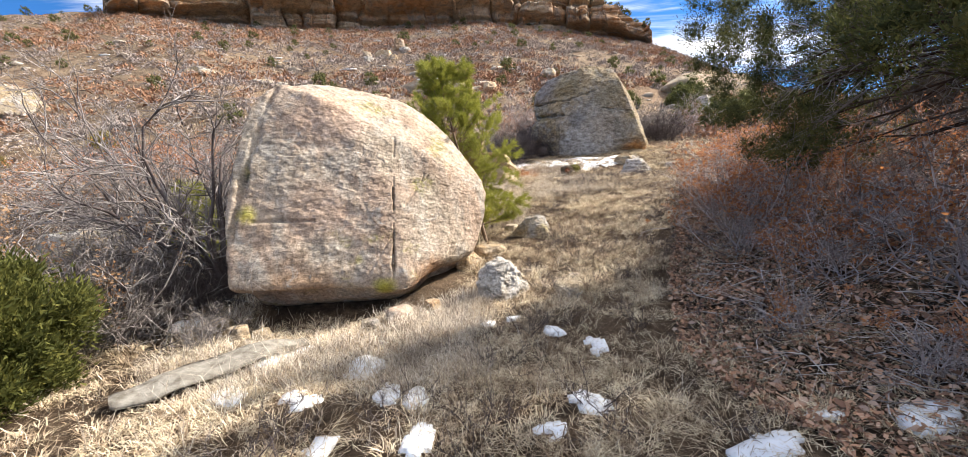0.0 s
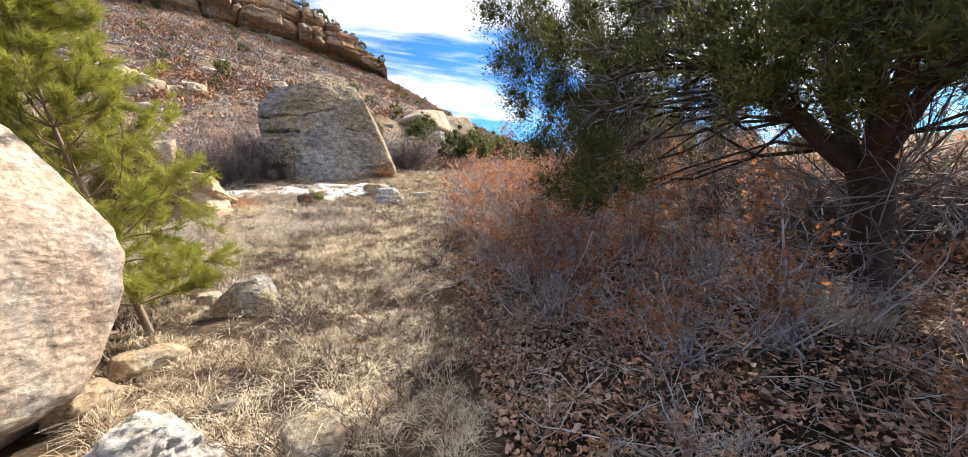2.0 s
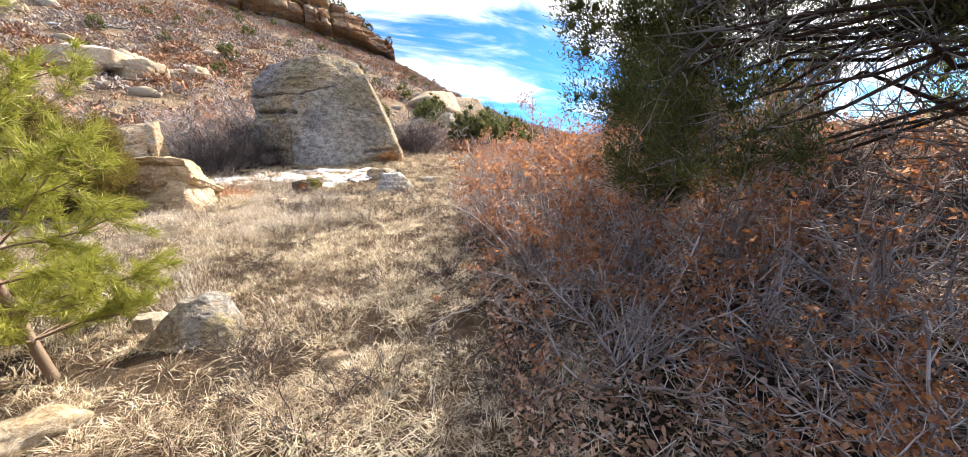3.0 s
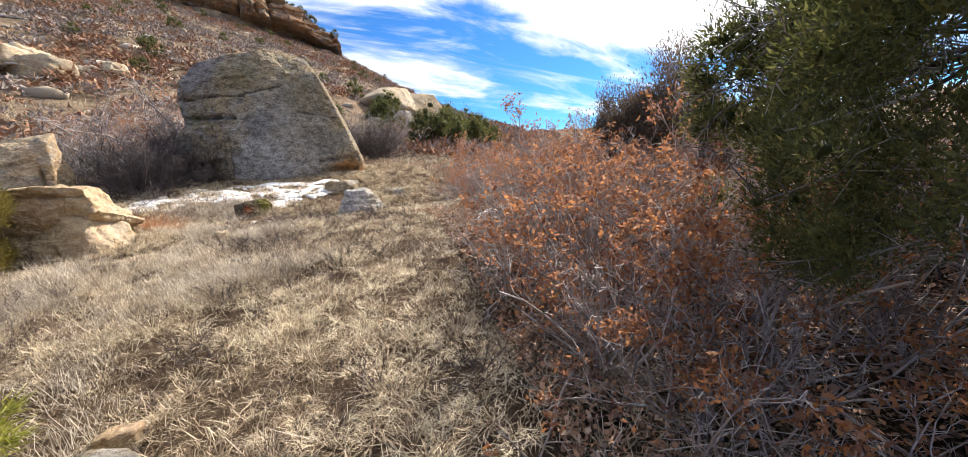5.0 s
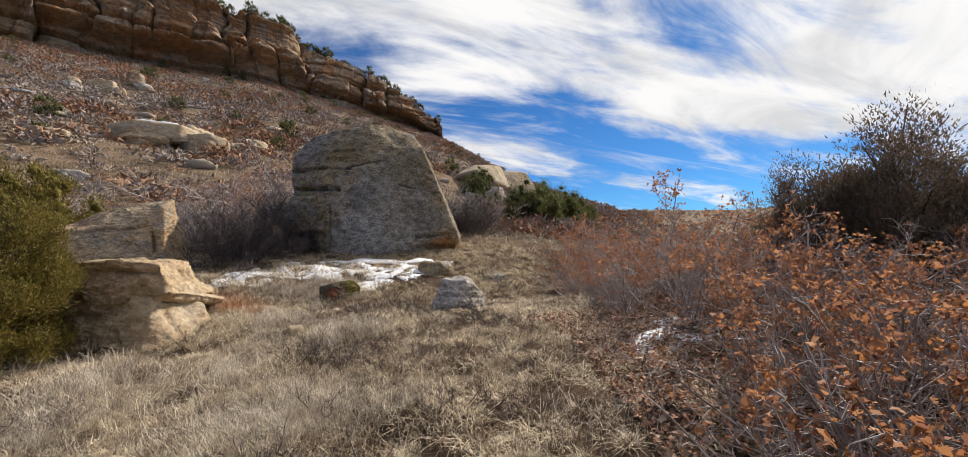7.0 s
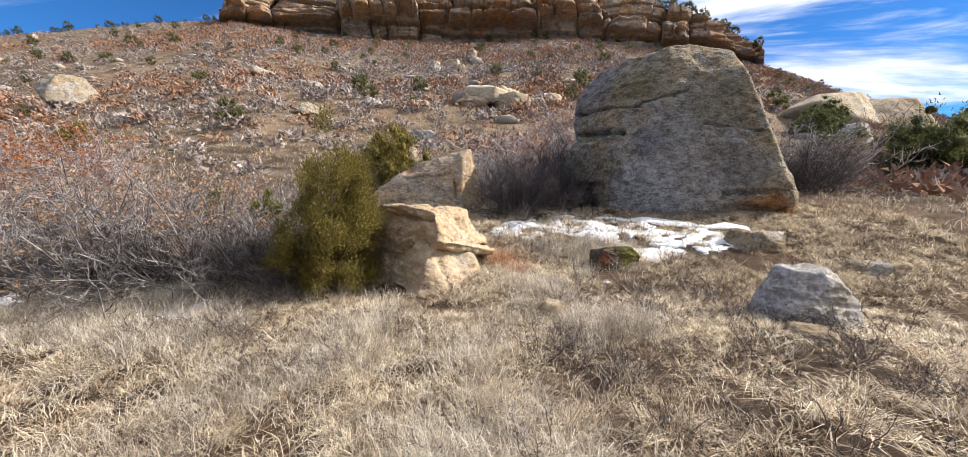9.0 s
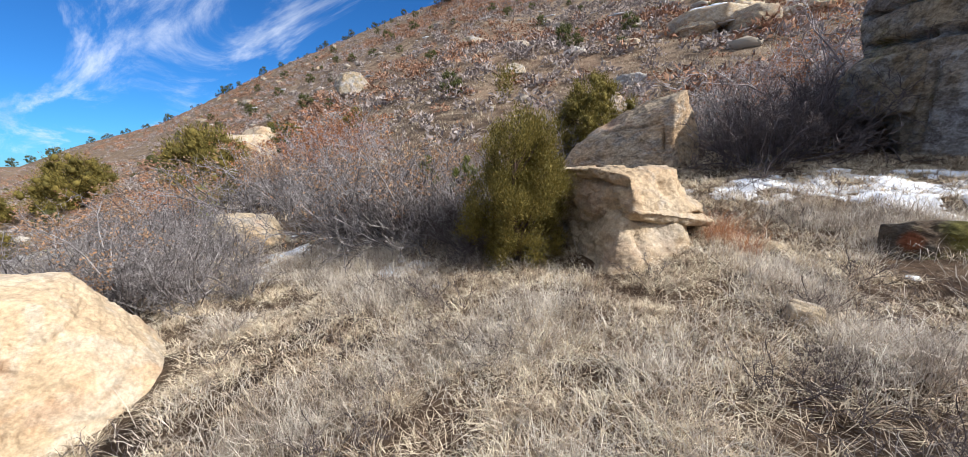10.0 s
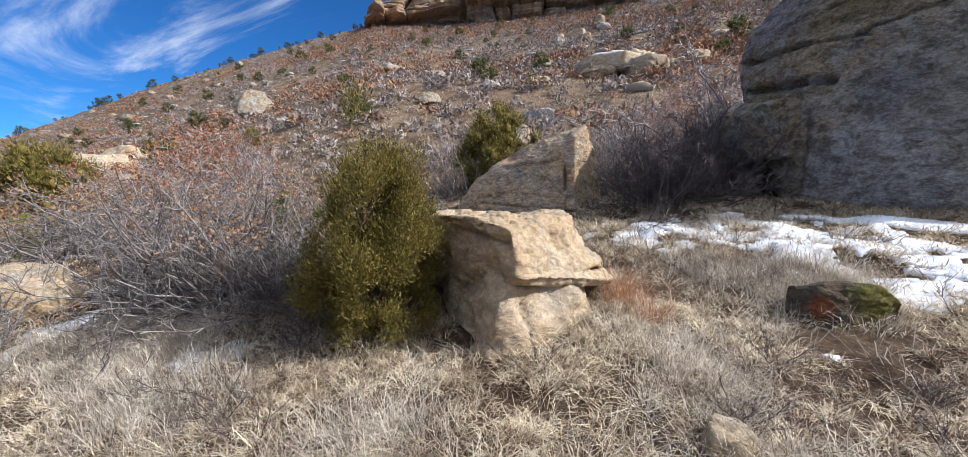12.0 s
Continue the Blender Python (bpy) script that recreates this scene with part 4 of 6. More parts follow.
# flat slabs lying together on the slope
for k, (x, y, w, d, h, turn, mat) in enumerate([(-5.6, 42.0, 5.4, 3.2, 0.95, -12, M_PALEROCK), (-5.9, 40.6, 2.4, 1.4, 0.75, 5, M_TANROCK), (-2.9, 41.2, 3.2, 2.0, 1.1, -20, M_TANROCK), (-3.6, 43.2, 3.0, 2.2, 1.3, 12, M_PALEROCK), (-1.0, 44.0, 1.7, 1.2, 0.5, 0, M_PALEROCK), (-9.4, 37.2, 1.8, 1.2, 0.6, 30, M_PALEROCK), (-6.4, 30.2, 2.0, 1.0, 0.35, -25, M_WHITEROCK),
                                                (-17.7, 72.0, 2.8, 2.0, 1.2, 10, M_PALEROCK), (-16.5, 80.0, 2.2, 2.0, 1.9, 50, M_CLIFF), (-19.5, 69.0, 2.2, 1.4, 0.7, 80, M_WHITEROCK), (-14.6, 76.0, 2.4, 1.6, 0.8, 20, M_WHITEROCK), (-21.0, 74.0, 1.6, 1.2, 0.8, 70, M_PALEROCK), (-15.5, 70.0, 1.8, 1.4, 0.6, 110, M_PALEROCK)]):
    rock("boulder", block(x, y, w, d, h, turn, 0.3, seed=260 + k, skew=0.3, top=0.9), mat, "flat pale sandstone slab on the brushy slope", "boulder", "slope boulders", level=5, hard=60, rough=0.09, scale=2.2, facets=4, seed=180 + k)


rock("snow_patch", block(-5.5, 42.0, 5.2, 3.1, 1.12, -12, 0.3, seed=260, skew=0.3, top=0.72), M_SNOW, "old snow lying on a flat slab", "snow patch", level=5, hard=30, rough=0.05, scale=2.2, seed=181)


# broken ledges along the left-hand ridge
for k, bearing in enumerate(np.arange(-79, -57, 1.7)):
    r = far_angle(bearing)[1] * (0.62 + 0.36 * ((k * 0.618) % 1.0))
    x, y = HEART[0] + r * math.sin(radians(bearing)), HEART[1] + r * math.cos(radians(bearing))
    rock("boulder", block(x, y, 1.8 + 1.0 * (k % 3), 1.6, 0.45 + 0.3 * (k % 2), 47 * k, 0.4, seed=400 + k, skew=0.4, top=0.85), (M_GREYROCK, M_TANROCK, M_GREYROCK)[k % 3], "broken sandstone ledge along the ridge", "boulder", "ridge ledges", level=4, hard=60, rough=0.2, scale=2.0, facets=5, seed=420 + k)


# ---- snow ----
def snow_piece(grid, q):
    """One piece of a drift, with a skirt down into the grass."""
    used = np.unique(q)
    remap = np.full(len(grid), -1)
    remap[used] = np.arange(len(used))
    verts = grid[used]
    q = remap[q]
    edges = np.concatenate([q[:, [0, 1]], q[:, [1, 2]], q[:, [2, 3]], q[:, [3, 0]]])
    key = np.sort(edges, 1) @ [len(used), 1]
    _, inv, cnt = np.unique(key, return_inverse=True, return_counts=True)
    rim = edges[cnt[inv] == 1]
    low = verts - [0, 0, 0.10]
    q2 = np.stack([rim[:, 1], rim[:, 0], rim[:, 0] + len(used), rim[:, 1] + len(used)], 1)
    base = verts.mean(0)
    ob = new("snow_patch", to_mesh("snow_patch", np.concatenate([verts, low]) - base, np.concatenate([q, q2]), M_SNOW, True))
    ob.matrix_basis = Matrix.Translation(base)
    tagged(ob, "thin patch of old snow among dry grass", "snow patch", "snow patches")


def snow_patch(x, y, w, d, turn, seed, lift=0.05, holes=0.5):
    """A thin drift that follows the land, with a ragged rim and holes."""
    rng = np.random.default_rng(seed)
    n = int(max(10, min(110, max(w, d) / 0.04)))
    u, v = np.meshgrid(np.linspace(-1, 1, n), np.linspace(-1, 1, n), indexing="ij")
    c, s = math.cos(radians(turn)), math.sin(radians(turn))
    px, py = x + c * u * w / 2 - s * v * d / 2, y + s * u * w / 2 + c * v * d / 2
    p = np.stack([px.ravel(), py.ravel(), 0 * px.ravel() + seed], 1)
    f = fbm(p * 4.5 / max(0.35, min(w, d)) ** 0.3, 5, seed, 0.6).reshape(u.shape)
    fill = (1.0 - (u**2 + v**2) ** 0.8) * (1.15 - holes) - (f - 0.5) * 2.4 - 0.25 * np.clip(np.hypot(u, v) - 0.8, 0, 1) * 8
    top = land_z(px, py) + np.clip(fill, -0.4, 0.5) * lift * 1.8 + 0.012
    keep = fill > 0
    ids = np.arange(n * n).reshape(n, n)
    cell = keep[:-1, :-1] & keep[1:, :-1] & keep[1:, 1:] & keep[:-1, 1:]
    q = np.stack([ids[:-1, :-1], ids[1:, :-1], ids[1:, 1:], ids[:-1, 1:]], -1)[cell]
    if len(q) < 3:
        return
    # each unbroken piece of snow is a patch of its own
    label = np.arange(n * n)
    for _ in range(4 * n):
        low = label[q].min(1)
        before = label.copy()
        np.minimum.at(label, q.ravel(), np.repeat(low, 4))
        if (label == before).all():
            break
    grid = np.stack([px, py, top], -1).reshape(-1, 3)
    for piece in np.unique(label[q[:, 0]]):
        faces = q[label[q[:, 0]] == piece]
        if len(faces) >= 5:
            snow_piece(grid, faces)


for k, (x, y, w, d, turn) in enumerate([(1.1, 2.8, 0.32, 0.26, 0), (1.06, 3.83, 0.22, 0.2, 30), (1.34, 3.57, 0.2, 0.26, 0), (0.83, 2.52, 0.2, 0.16, 0), (1.81, 2.2, 0.36, 0.24, 0), (2.6, 2.25, 0.3, 0.2, 20), (2.25, 2.38, 0.22, 0.15, 0),
                                        (-1.5, 3.15, 0.26, 0.3, 40), (-0.85, 3.0, 0.34, 0.28, 0), (-0.55, 3.44, 0.34, 0.26, 20), (-1.38, 3.75, 0.24, 0.5, -30), (0.08, 2.51, 0.18, 0.34, 0), (-0.28, 3.11, 0.2, 0.34, 15), (-0.51, 2.53, 0.22, 0.3, 0), (-0.05, 3.0, 0.16, 0.22, 0),
                                        (0.45, 4.1, 0.16, 0.12, 0), (0.7, 4.15, 0.14, 0.1, 0), (-3.0, 4.75, 0.5, 0.3, 10), (-1.7, 4.0, 0.3, 0.22, 0)]):
    snow_patch(x, y, w * 1.25, d * 1.25, turn, 300 + k, 0.024, 0.56)
for k, (x, y, w, d, turn) in enumerate([(1.6, 15.2, 2.0, 1.4, 10), (3.4, 14.2, 1.6, 0.8, 5), (5.5, 8.95, 1.1, 0.7, 0), (4.75, 8.85, 0.5, 0.3, 0), (6.0, 9.3, 0.9, 0.5, 20),
                                        (-3.8, 10.75, 0.9, 1.1, 30), (-1.4, 11.2, 0.8, 0.6, 10), (-5.2, 11.6, 1.1, 0.5, 0), (-3.4, 10.2, 0.5, 0.4, 0), (-0.6, 11.0, 0.2, 0.14, 0), (-2.8, 12.2, 0.8, 0.4, 0), (2.95, 12.95, 0.13, 0.1, 0)]):
    snow_patch(x, y, w, d, turn, 340 + k, 0.012, 0.80)


for k, (x, y, w, d, turn, holes) in enumerate([(4.3, 15.74, 3.6, 0.4, -12, 0.3), (4.3, 14.9, 2.0, 1.2, -5, 0.9), (2.7, 15.35, 2.6, 1.3, -10, 0.62), (3.5, 15.0, 2.2, 1.3, 15, 0.8), (3.7, 14.2, 1.2, 0.6, 10, 0.85)]):
    snow_patch(x, y, w, d, turn, 380 + k, 0.025, holes)


# ---- plants ----
def upward(rng, n, tilt_lo, tilt_hi):
    a, t = rng.random(n) * 2 * np.pi, np.radians(tilt_lo + (tilt_hi - tilt_lo) * rng.random(n))
    return np.stack([np.sin(t) * np.cos(a), np.sin(t) * np.sin(a), np.cos(t)], 1)


def bush_meshes(seed, height, spread, stems, twig_mat, leaf_mat=None, leaves=0, leaf_size=0.05, outline=OAKLEAF, fine=4, tilt=55, crook=0.16):
    """A many-stemmed bush: woody stems, forked twigs, and leaves held at the twig ends."""
    g = Growth(seed)
    rng = g.rng
    way = upward(rng, stems, 5, tilt)
    base = np.stack([rng.normal(size=stems) * spread * 0.12, rng.normal(size=stems) * spread * 0.12, 0 * way[:, 0] - 0.08], 1)
    lens = height * (0.6 + 0.5 * rng.random(stems)) / np.maximum(way[:, 2], 0.55)
    n0, w0 = g.limbs(base, way, lens, 0.012 * height**0.7 * (0.7 + 0.6 * rng.random(stems)), 7, crook, 0.05)
    b, w, m, at = g.sprout(n0, w0, 7, 0.25, 0.75)
    n1, w1 = g.limbs(b, w, lens[m] * (0.42 - 0.22 * at) * (0.7 + 0.6 * rng.random(len(b))), 0.0056 * height**0.5 * np.ones(len(b)), 5, crook + 0.12, 0.06)
    b, w, m, at = g.sprout(n1, w1, fine, 0.2, 0.8)
    n2, w2 = g.limbs(b, w, height * (0.06 + 0.12 * rng.random(len(b))), 0.0032 * np.ones(len(b)), 2, 0.35, 0.05)
    woody = (g.mesh("stem_wood", twig_mat, 4, 0.006), g.mesh("twig_wood", twig_mat, 3, 0.0, 0.006))
    if not leaves:
        return (*woody, None)
    tips = np.concatenate([n2[:, -1], n2[:, 1], n1[:, -1]])
    ways = np.concatenate([w2[:, -1], w2[:, 1], w1[:, -1]])
    wave = vnoise(tips * 2.5 / max(height, 0.5) + seed * 3.1, seed)
    order = np.argsort(-(1.9 * wave + 0.25 * rng.random(len(tips)) + 0.6 * tips[:, 2] / height))
    pick = order[: min(len(order), leaves // 3)]
    pick = np.concatenate([pick, pick, pick])
    c = tips[pick] + rng.normal(size=(len(pick), 3)) * 0.026
    v, f = scatter_shapes(c, ways[pick] + 0.9 * rng.normal(size=(len(pick), 3)) - [0, 0, 0.3], leaf_size * (0.6 + 0.7 * rng.random(len(pick))), outline, rng)
    # cup each leaf a little
    v = v + 0.12 * leaf_size * rng.normal(size=v.shape)
    return (*woody, to_mesh("foliage", v, f, leaf_mat))


def bush(name, meshes, x, y, turn, size, label, category, group="", lean=(0, 0)):
    ob = thing(name, (0, 0, 0), label, category, group)
    tagged(part("stem_wood", meshes[0], ob), kind="stuff")
    tagged(part("twig_wood", meshes[1], ob), kind="stuff")
    if meshes[2]:
        tagged(part("foliage", meshes[2], ob), kind="stuff")
    ob.matrix_basis = pose(x, y, gz(x, y), lean[0], lean[1], turn) @ Matrix.Scale(size, 4)
    return ob


def spread_copies(first, places):
    for x, y, turn, size in places:
        copy_thing(first, pose(x, y, gz(x, y), 0, 0, turn)).scale = (size, size, size)


# russet oak thicket along the path
OAKS = [bush_meshes(s, 1.0, 1.0, 22, M_OAKTWIG, M_OAKLEAF, lv, 0.048, OAKLEAF, 4, 66) for s, lv in ((1, 840), (2, 600), (3, 880), (4, 400))]
rng = np.random.default_rng(77)
spots = []
for _ in range(4000):
    y = 1.6 + 13.5 * rng.random()
    edge = np.interp(y, [1.6, 3.2, 4.6, 5.7, 6.9, 8.2, 10, 12, 14, 15], [3.1, 2.55, 2.95, 3.45, 4.1, 4.7, 5.7, 6.9, 8.3, 9.2])
    x = edge + 0.05 + 7.5 * rng.random() ** 1.35
    if (x - 5.3) ** 2 + (y - 8.9) ** 2 < 1.0 or (x - 5.3) ** 2 + (y - 3.2) ** 2 < 1.1:
        continue
    if all((x - a) ** 2 + (y - b) ** 2 > (0.45 if x - edge < 2.0 else 1.0) for a, b, *_ in spots):
        size = np.interp(x - edge, [0, 1.2, 3, 6], [0.66, 0.85, 0.95, 0.95]) * (0.75 + 0.5 * rng.random()) * np.interp(y, [1.5, 4, 6, 9, 12, 15], [0.68, 0.8, 0.84, 0.95, 1.0, 1.0])
        spots.append((x, y, 360 * rng.random(), size))
spots += [(3.75, 6.0, 20, 0.78), (4.2, 5.5, 80, 0.85), (4.35, 6.5, 140, 0.85), (3.55, 5.35, 200, 0.62), (4.9, 6.0, 260, 0.85), (4.0, 7.05, 310, 0.75), (4.7, 7.35, 30, 0.8), (5.3, 6.9, 100, 0.9), (5.0, 5.2, 60, 0.75)]
firsts = {}
for k, (x, y, turn, size) in enumerate(spots):
    kind = 2 if k >= len(spots) - 9 else int(rng.integers(0, 4)) if y > 4.6 else (1, 3, 0, 1)[rng.integers(0, 4)]
    if kind in firsts:
        spread_copies(firsts[kind], [(x, y, turn, size)])
    else:
        firsts[kind] = bush("oak_bush", OAKS[kind], x, y, turn, size, "leggy scrub oak with curled russet leaves", "bush", "oak thicket beside the path")

spread_copies(firsts[2], [(-12.7, 15.5, 20, 1.7), (-14.2, 16.0, 100, 1.9), (-15.8, 15.9, 190, 1.8), (-17.6, 15.6, 280, 2.0), (-14.8, 17.6, 50, 2.0), (-16.6, 17.4, 140, 2.1), (-11.6, 16.6, 230, 1.6), (-13.0, 18.0, 320, 1.9), (-21.5, 12.6, 70, 2.0), (-23.0, 11.6, 160, 2.1), (-19.0, 11.4, 250, 1.8), (-10.4, 15.2, 10, 1.4)])

# bare grey brush
GREYS = [bush_meshes(s, 1.0, 1.2, 26, M_GREYTWIG, None, 0, fine=5, tilt=tl, crook=0.24) for s, tl in ((11, 60), (12, 72))]
GREYLEAF = [bush_meshes(s, 1.0, 1.2, 22, M_GREYTWIG, M_PALELEAF, 1000, 0.03, SMALLLEAF, 5, 64, 0.24) for s in (13,)]
grey = bush("bare_bush", GREYS[0], -4.7, 8.7, 0, 1.0, "bare grey brush with dense tangled twigs", "bush", "bare brush")
spread_copies(grey, [(-3.5, 9.4, 70, 0.85), (-4.3, 9.6, 190, 0.95), (-5.6, 9.0, 250, 1.0), (-5.0, 7.9, 120, 0.9), (-6.4, 8.2, 20, 1.0), (-1.5, 12.6, 140, 1.1), (-2.6, 11.9, 20, 1.0), (-4.4, 12.6, 60, 1.15), (-1.0, 12.1, 300, 0.8), (-5.4, 13.2, 10, 0.95), (0.9, 18.0, 200, 1.3),
                     (-3.9, 4.6, 30, 0.9), (-3.2, 4.2, 130, 0.6), (-4.8, 5.2, 220, 1.2), (-2.4, 4.1, 220, 0.45), (9.0, 21.3, 40, 2.0), (8.4, 22.3, 140, 1.9), (10.2, 22.8, 240, 1.8), (-7.2, 10.4, 100, 1.0), (-8.0, 12.6, 200, 1.3), (-6.3, 9.7, 20, 0.9), (-5.2, 10.3, 150, 0.85), (-7.4, 9.0, 280, 0.95), (-4.0, 10.3, 330, 0.7), (-8.6, 9.6, 60, 1.0), (-3.0, 9.9, 240, 0.6), (-5.4, 8.3, 200, 0.9), (-6.0, 7.4, 310, 0.9)])
dark = bush("bare_bush", bush_meshes(14, 0.8, 1.6, 80, M_DARKTWIG, None, 0, fine=8, tilt=88), 1.35, 16.6, 10, 1.25, "round dark bush of dense bare twigs", "bush", "bare brush")
spread_copies(dark, [(-0.75, 11.9, 40, 0.5), (-1.15, 12.25, 190, 0.75), (2.0, 17.7, 80, 1.5), (8.9, 20.6, 30, 1.5), (-9.0, 14.2, 60, 1.4), (-3.3, 5.2, 100, 0.8), (-4.0, 5.3, 220, 0.9), (-3.6, 4.6, 10, 0.6), (-2.3, 12.2, 150, 0.8), (-3.2, 12.3, 290, 0.8), (6.3, 3.7, 40, 0.9), (7.1, 3.1, 310, 1.2), (6.9, 4.9, 100, 1.1), (2.4, 18.6, 170, 1.4), (-1.6, 12.5, 20, 0.8), (-2.7, 12.7, 130, 0.9), (-3.7, 12.6, 240, 0.9)])
tangle = bush("bare_bush", bush_meshes(19, 1.0, 1.5, 46, M_GREYTWIG, M_PALELEAF, 540, 0.034, SMALLLEAF, 5, 86, 0.27), -2.7, 11.75, 0, 1.1, "sprawling tangle of bare arching branches", "bush", "bare brush")
spread_copies(tangle, [(-1.9, 12.0, 80, 1.0), (-3.5, 12.0, 170, 1.15), (-3.0, 12.7, 260, 1.2), (-1.3, 12.5, 30, 0.85), (-4.5, 12.7, 310, 1.0), (-2.3, 13.3, 120, 0.95), (-4.2, 4.9, 60, 1.2), (-3.7, 4.3, 200, 0.9), (-4.9, 4.4, 300, 1.0), (-5.2, 9.0, 20, 1.0), (-4.0, 9.0, 140, 0.9)])
low = bush("bare_bush", GREYS[1], -3.4, 12.2, 0, 1.05, "low bare grey brush with wide-spread twigs", "bush", "bare brush")
spread_copies(low, [(-2.0, 13.0, 60, 0.9), (-3.2, 13.5, 160, 1.0), (-4.2, 11.9, 260, 0.9), (-5.2, 12.3, 20, 1.0), (-1.2, 19.5, 60, 1.2), (-3.2, 17.6, 120, 1.1), (0.2, 20.0, 200, 1.4), (-3.8, 15.5, 10, 1.0), (-6.2, 15.0, 70, 1.0), (-3.6, 5.0, 100, 0.8), (-4.2, 3.9, 200, 0.7)])
rust = bush("oak_bush", GREYLEAF[0], -3.9, 12.0, 0, 1.0, "grey scrub oak with a few pale dry leaves", "bush", "pale oak brush")
spread_copies(rust, [(-4.6, 12.4, 60, 1.1), (-3.0, 13.2, 210, 1.05), (-5.6, 13.8, 300, 1.1), (-4.0, 14.6, 130, 1.1), (-7.6, 14.6, 80, 1.2), (-2.4, 12.5, 100, 1.0), (-6.0, 13.0, 30, 1.3), (-10.5, 13.5, 90, 1.8), (-12.2, 12.8, 190, 2.0), (-13.2, 14.0, 290, 1.9), (-15.0, 10.4, 10, 2.2), (-17.5, 9.6, 120, 2.4), (-16.5, 11.8, 200, 2.2), (-20.0, 8.8, 300, 2.4), (-12.0, 8.2, 60, 1.5)])
OAKTREE = bush_meshes(17, 1.0, 0.8, 14, M_OAKTWIG, M_OAKLEAF, 1500, 0.018, SMALLLEAF, 6, 48, 0.24)
oak = bush("oak_tree", OAKTREE, 2.1, 19.6, 0, 2.6, "small scrub oak with thin russet leaves", "tree", "scrub oaks")
spread_copies(oak, [(1.0, 20.6, 80, 2.2), (-0.6, 21.5, 160, 1.8), (3.0, 22.0, 250, 3.0), (-3.0, 22.5, 300, 1.5), (-6.0, 21.0, 30, 1.4), (-11.5, 17.0, 80, 2.2), (-14.5, 15.4, 170, 2.3), (-15.6, 16.6, 200, 2.0), (11.5, 23.5, 10, 2.0), (0.2, 24.5, 120, 2.6)])


def bare_tree():
    """The leafless grey tree against the great boulder."""
    g = Growth(51)
    rng = g.rng
    n = 20
    way = unit(np.stack([np.linspace(0.15, -1.1, n), -0.3 + 0.45 * rng.random(n), 0.95 + 0.3 * rng.random(n)], 1))
    base = np.stack([rng.normal(size=n) * 0.10, rng.normal(size=n) * 0.10, np.full(n, -0.1)], 1)
    lens = 2.2 + 1.0 * rng.random(n)
    n0, w0 = g.limbs(base, way, lens, 0.022 + 0.022 * rng.random(n), 9, 0.16, 0.02, 0.22)
    b, w, m, at = g.sprout(n0, w0, 8, 0.2, 0.6)
    n1, w1 = g.limbs(b, w, lens[m] * (0.55 - 0.3 * at), 0.011 * np.ones(len(b)), 7, 0.22, 0.0)
    b, w, m, at = g.sprout(n1, w1, 8, 0.15, 0.7)
    n2, w2 = g.limbs(b, w, 0.25 + 0.35 * rng.random(len(b)), 0.0045 * np.ones(len(b)), 4, 0.28, 0.0)
    b, w, m, at = g.sprout(n2, w2, 3, 0.2, 0.8)
    g.limbs(b, w, 0.08 + 0.14 * rng.random(len(b)), 0.0025 * np.ones(len(b)), 2, 0.3, 0.0)
    x, y = -3.2, 5.6
    ob = thing("bare_tree", (x, y, gz(x, y)), "leafless grey shrub tree against the tan boulder", "tree")
    tagged(part("stem_wood", g.mesh("stem_wood", M_DARKTWIG, 6, 0.012), ob), kind="stuff")
    tagged(part("twig_wood", g.mesh("twig_wood", M_GREYTWIG, 3, 0.0, 0.012), ob), kind="stuff")


bare_tree()


def sprays(rng, centres, outward, clump, per, size, outline=TUFT, core=1.0, fine=False):
    """Tufts of foliage: per small sprays round each centre."""
    n = len(centres)
    c = np.repeat(centres, per, 0)
    off = rng.normal(size=(n * per, 3)) * clump * np.array([0.95, 0.95, 1.05])
    way = unit(off * 0.4 + 0.5 * clump * np.repeat(outward, per, 0) + [0, 0, 0.75 * clump] + 0.6 * clump * rng.normal(size=off.shape))
    v, f = scatter_shapes(c + off, way, size * (0.6 + 0.8 * rng.random(n * per)), outline, rng)
    if not core:
        return v, f
    # dense twiggy hearts inside the tufts
    d, tri = ico(2 if fine else 1)
    heart = centres[:, None] + d[None] * (0.45 + 0.95 * rng.random((n, len(d), 1))) * clump * core * np.array([1.0, 1.0, 1.1])
    return np.concatenate([v, heart.reshape(-1, 3)]), [f, len(v) + (np.arange(n)[:, None, None] * len(d) + tri[None]).reshape(-1, 3)]


SPRIG = np.array([[-0.2, 0], [0.2, 0], [0.04, 1.15]])


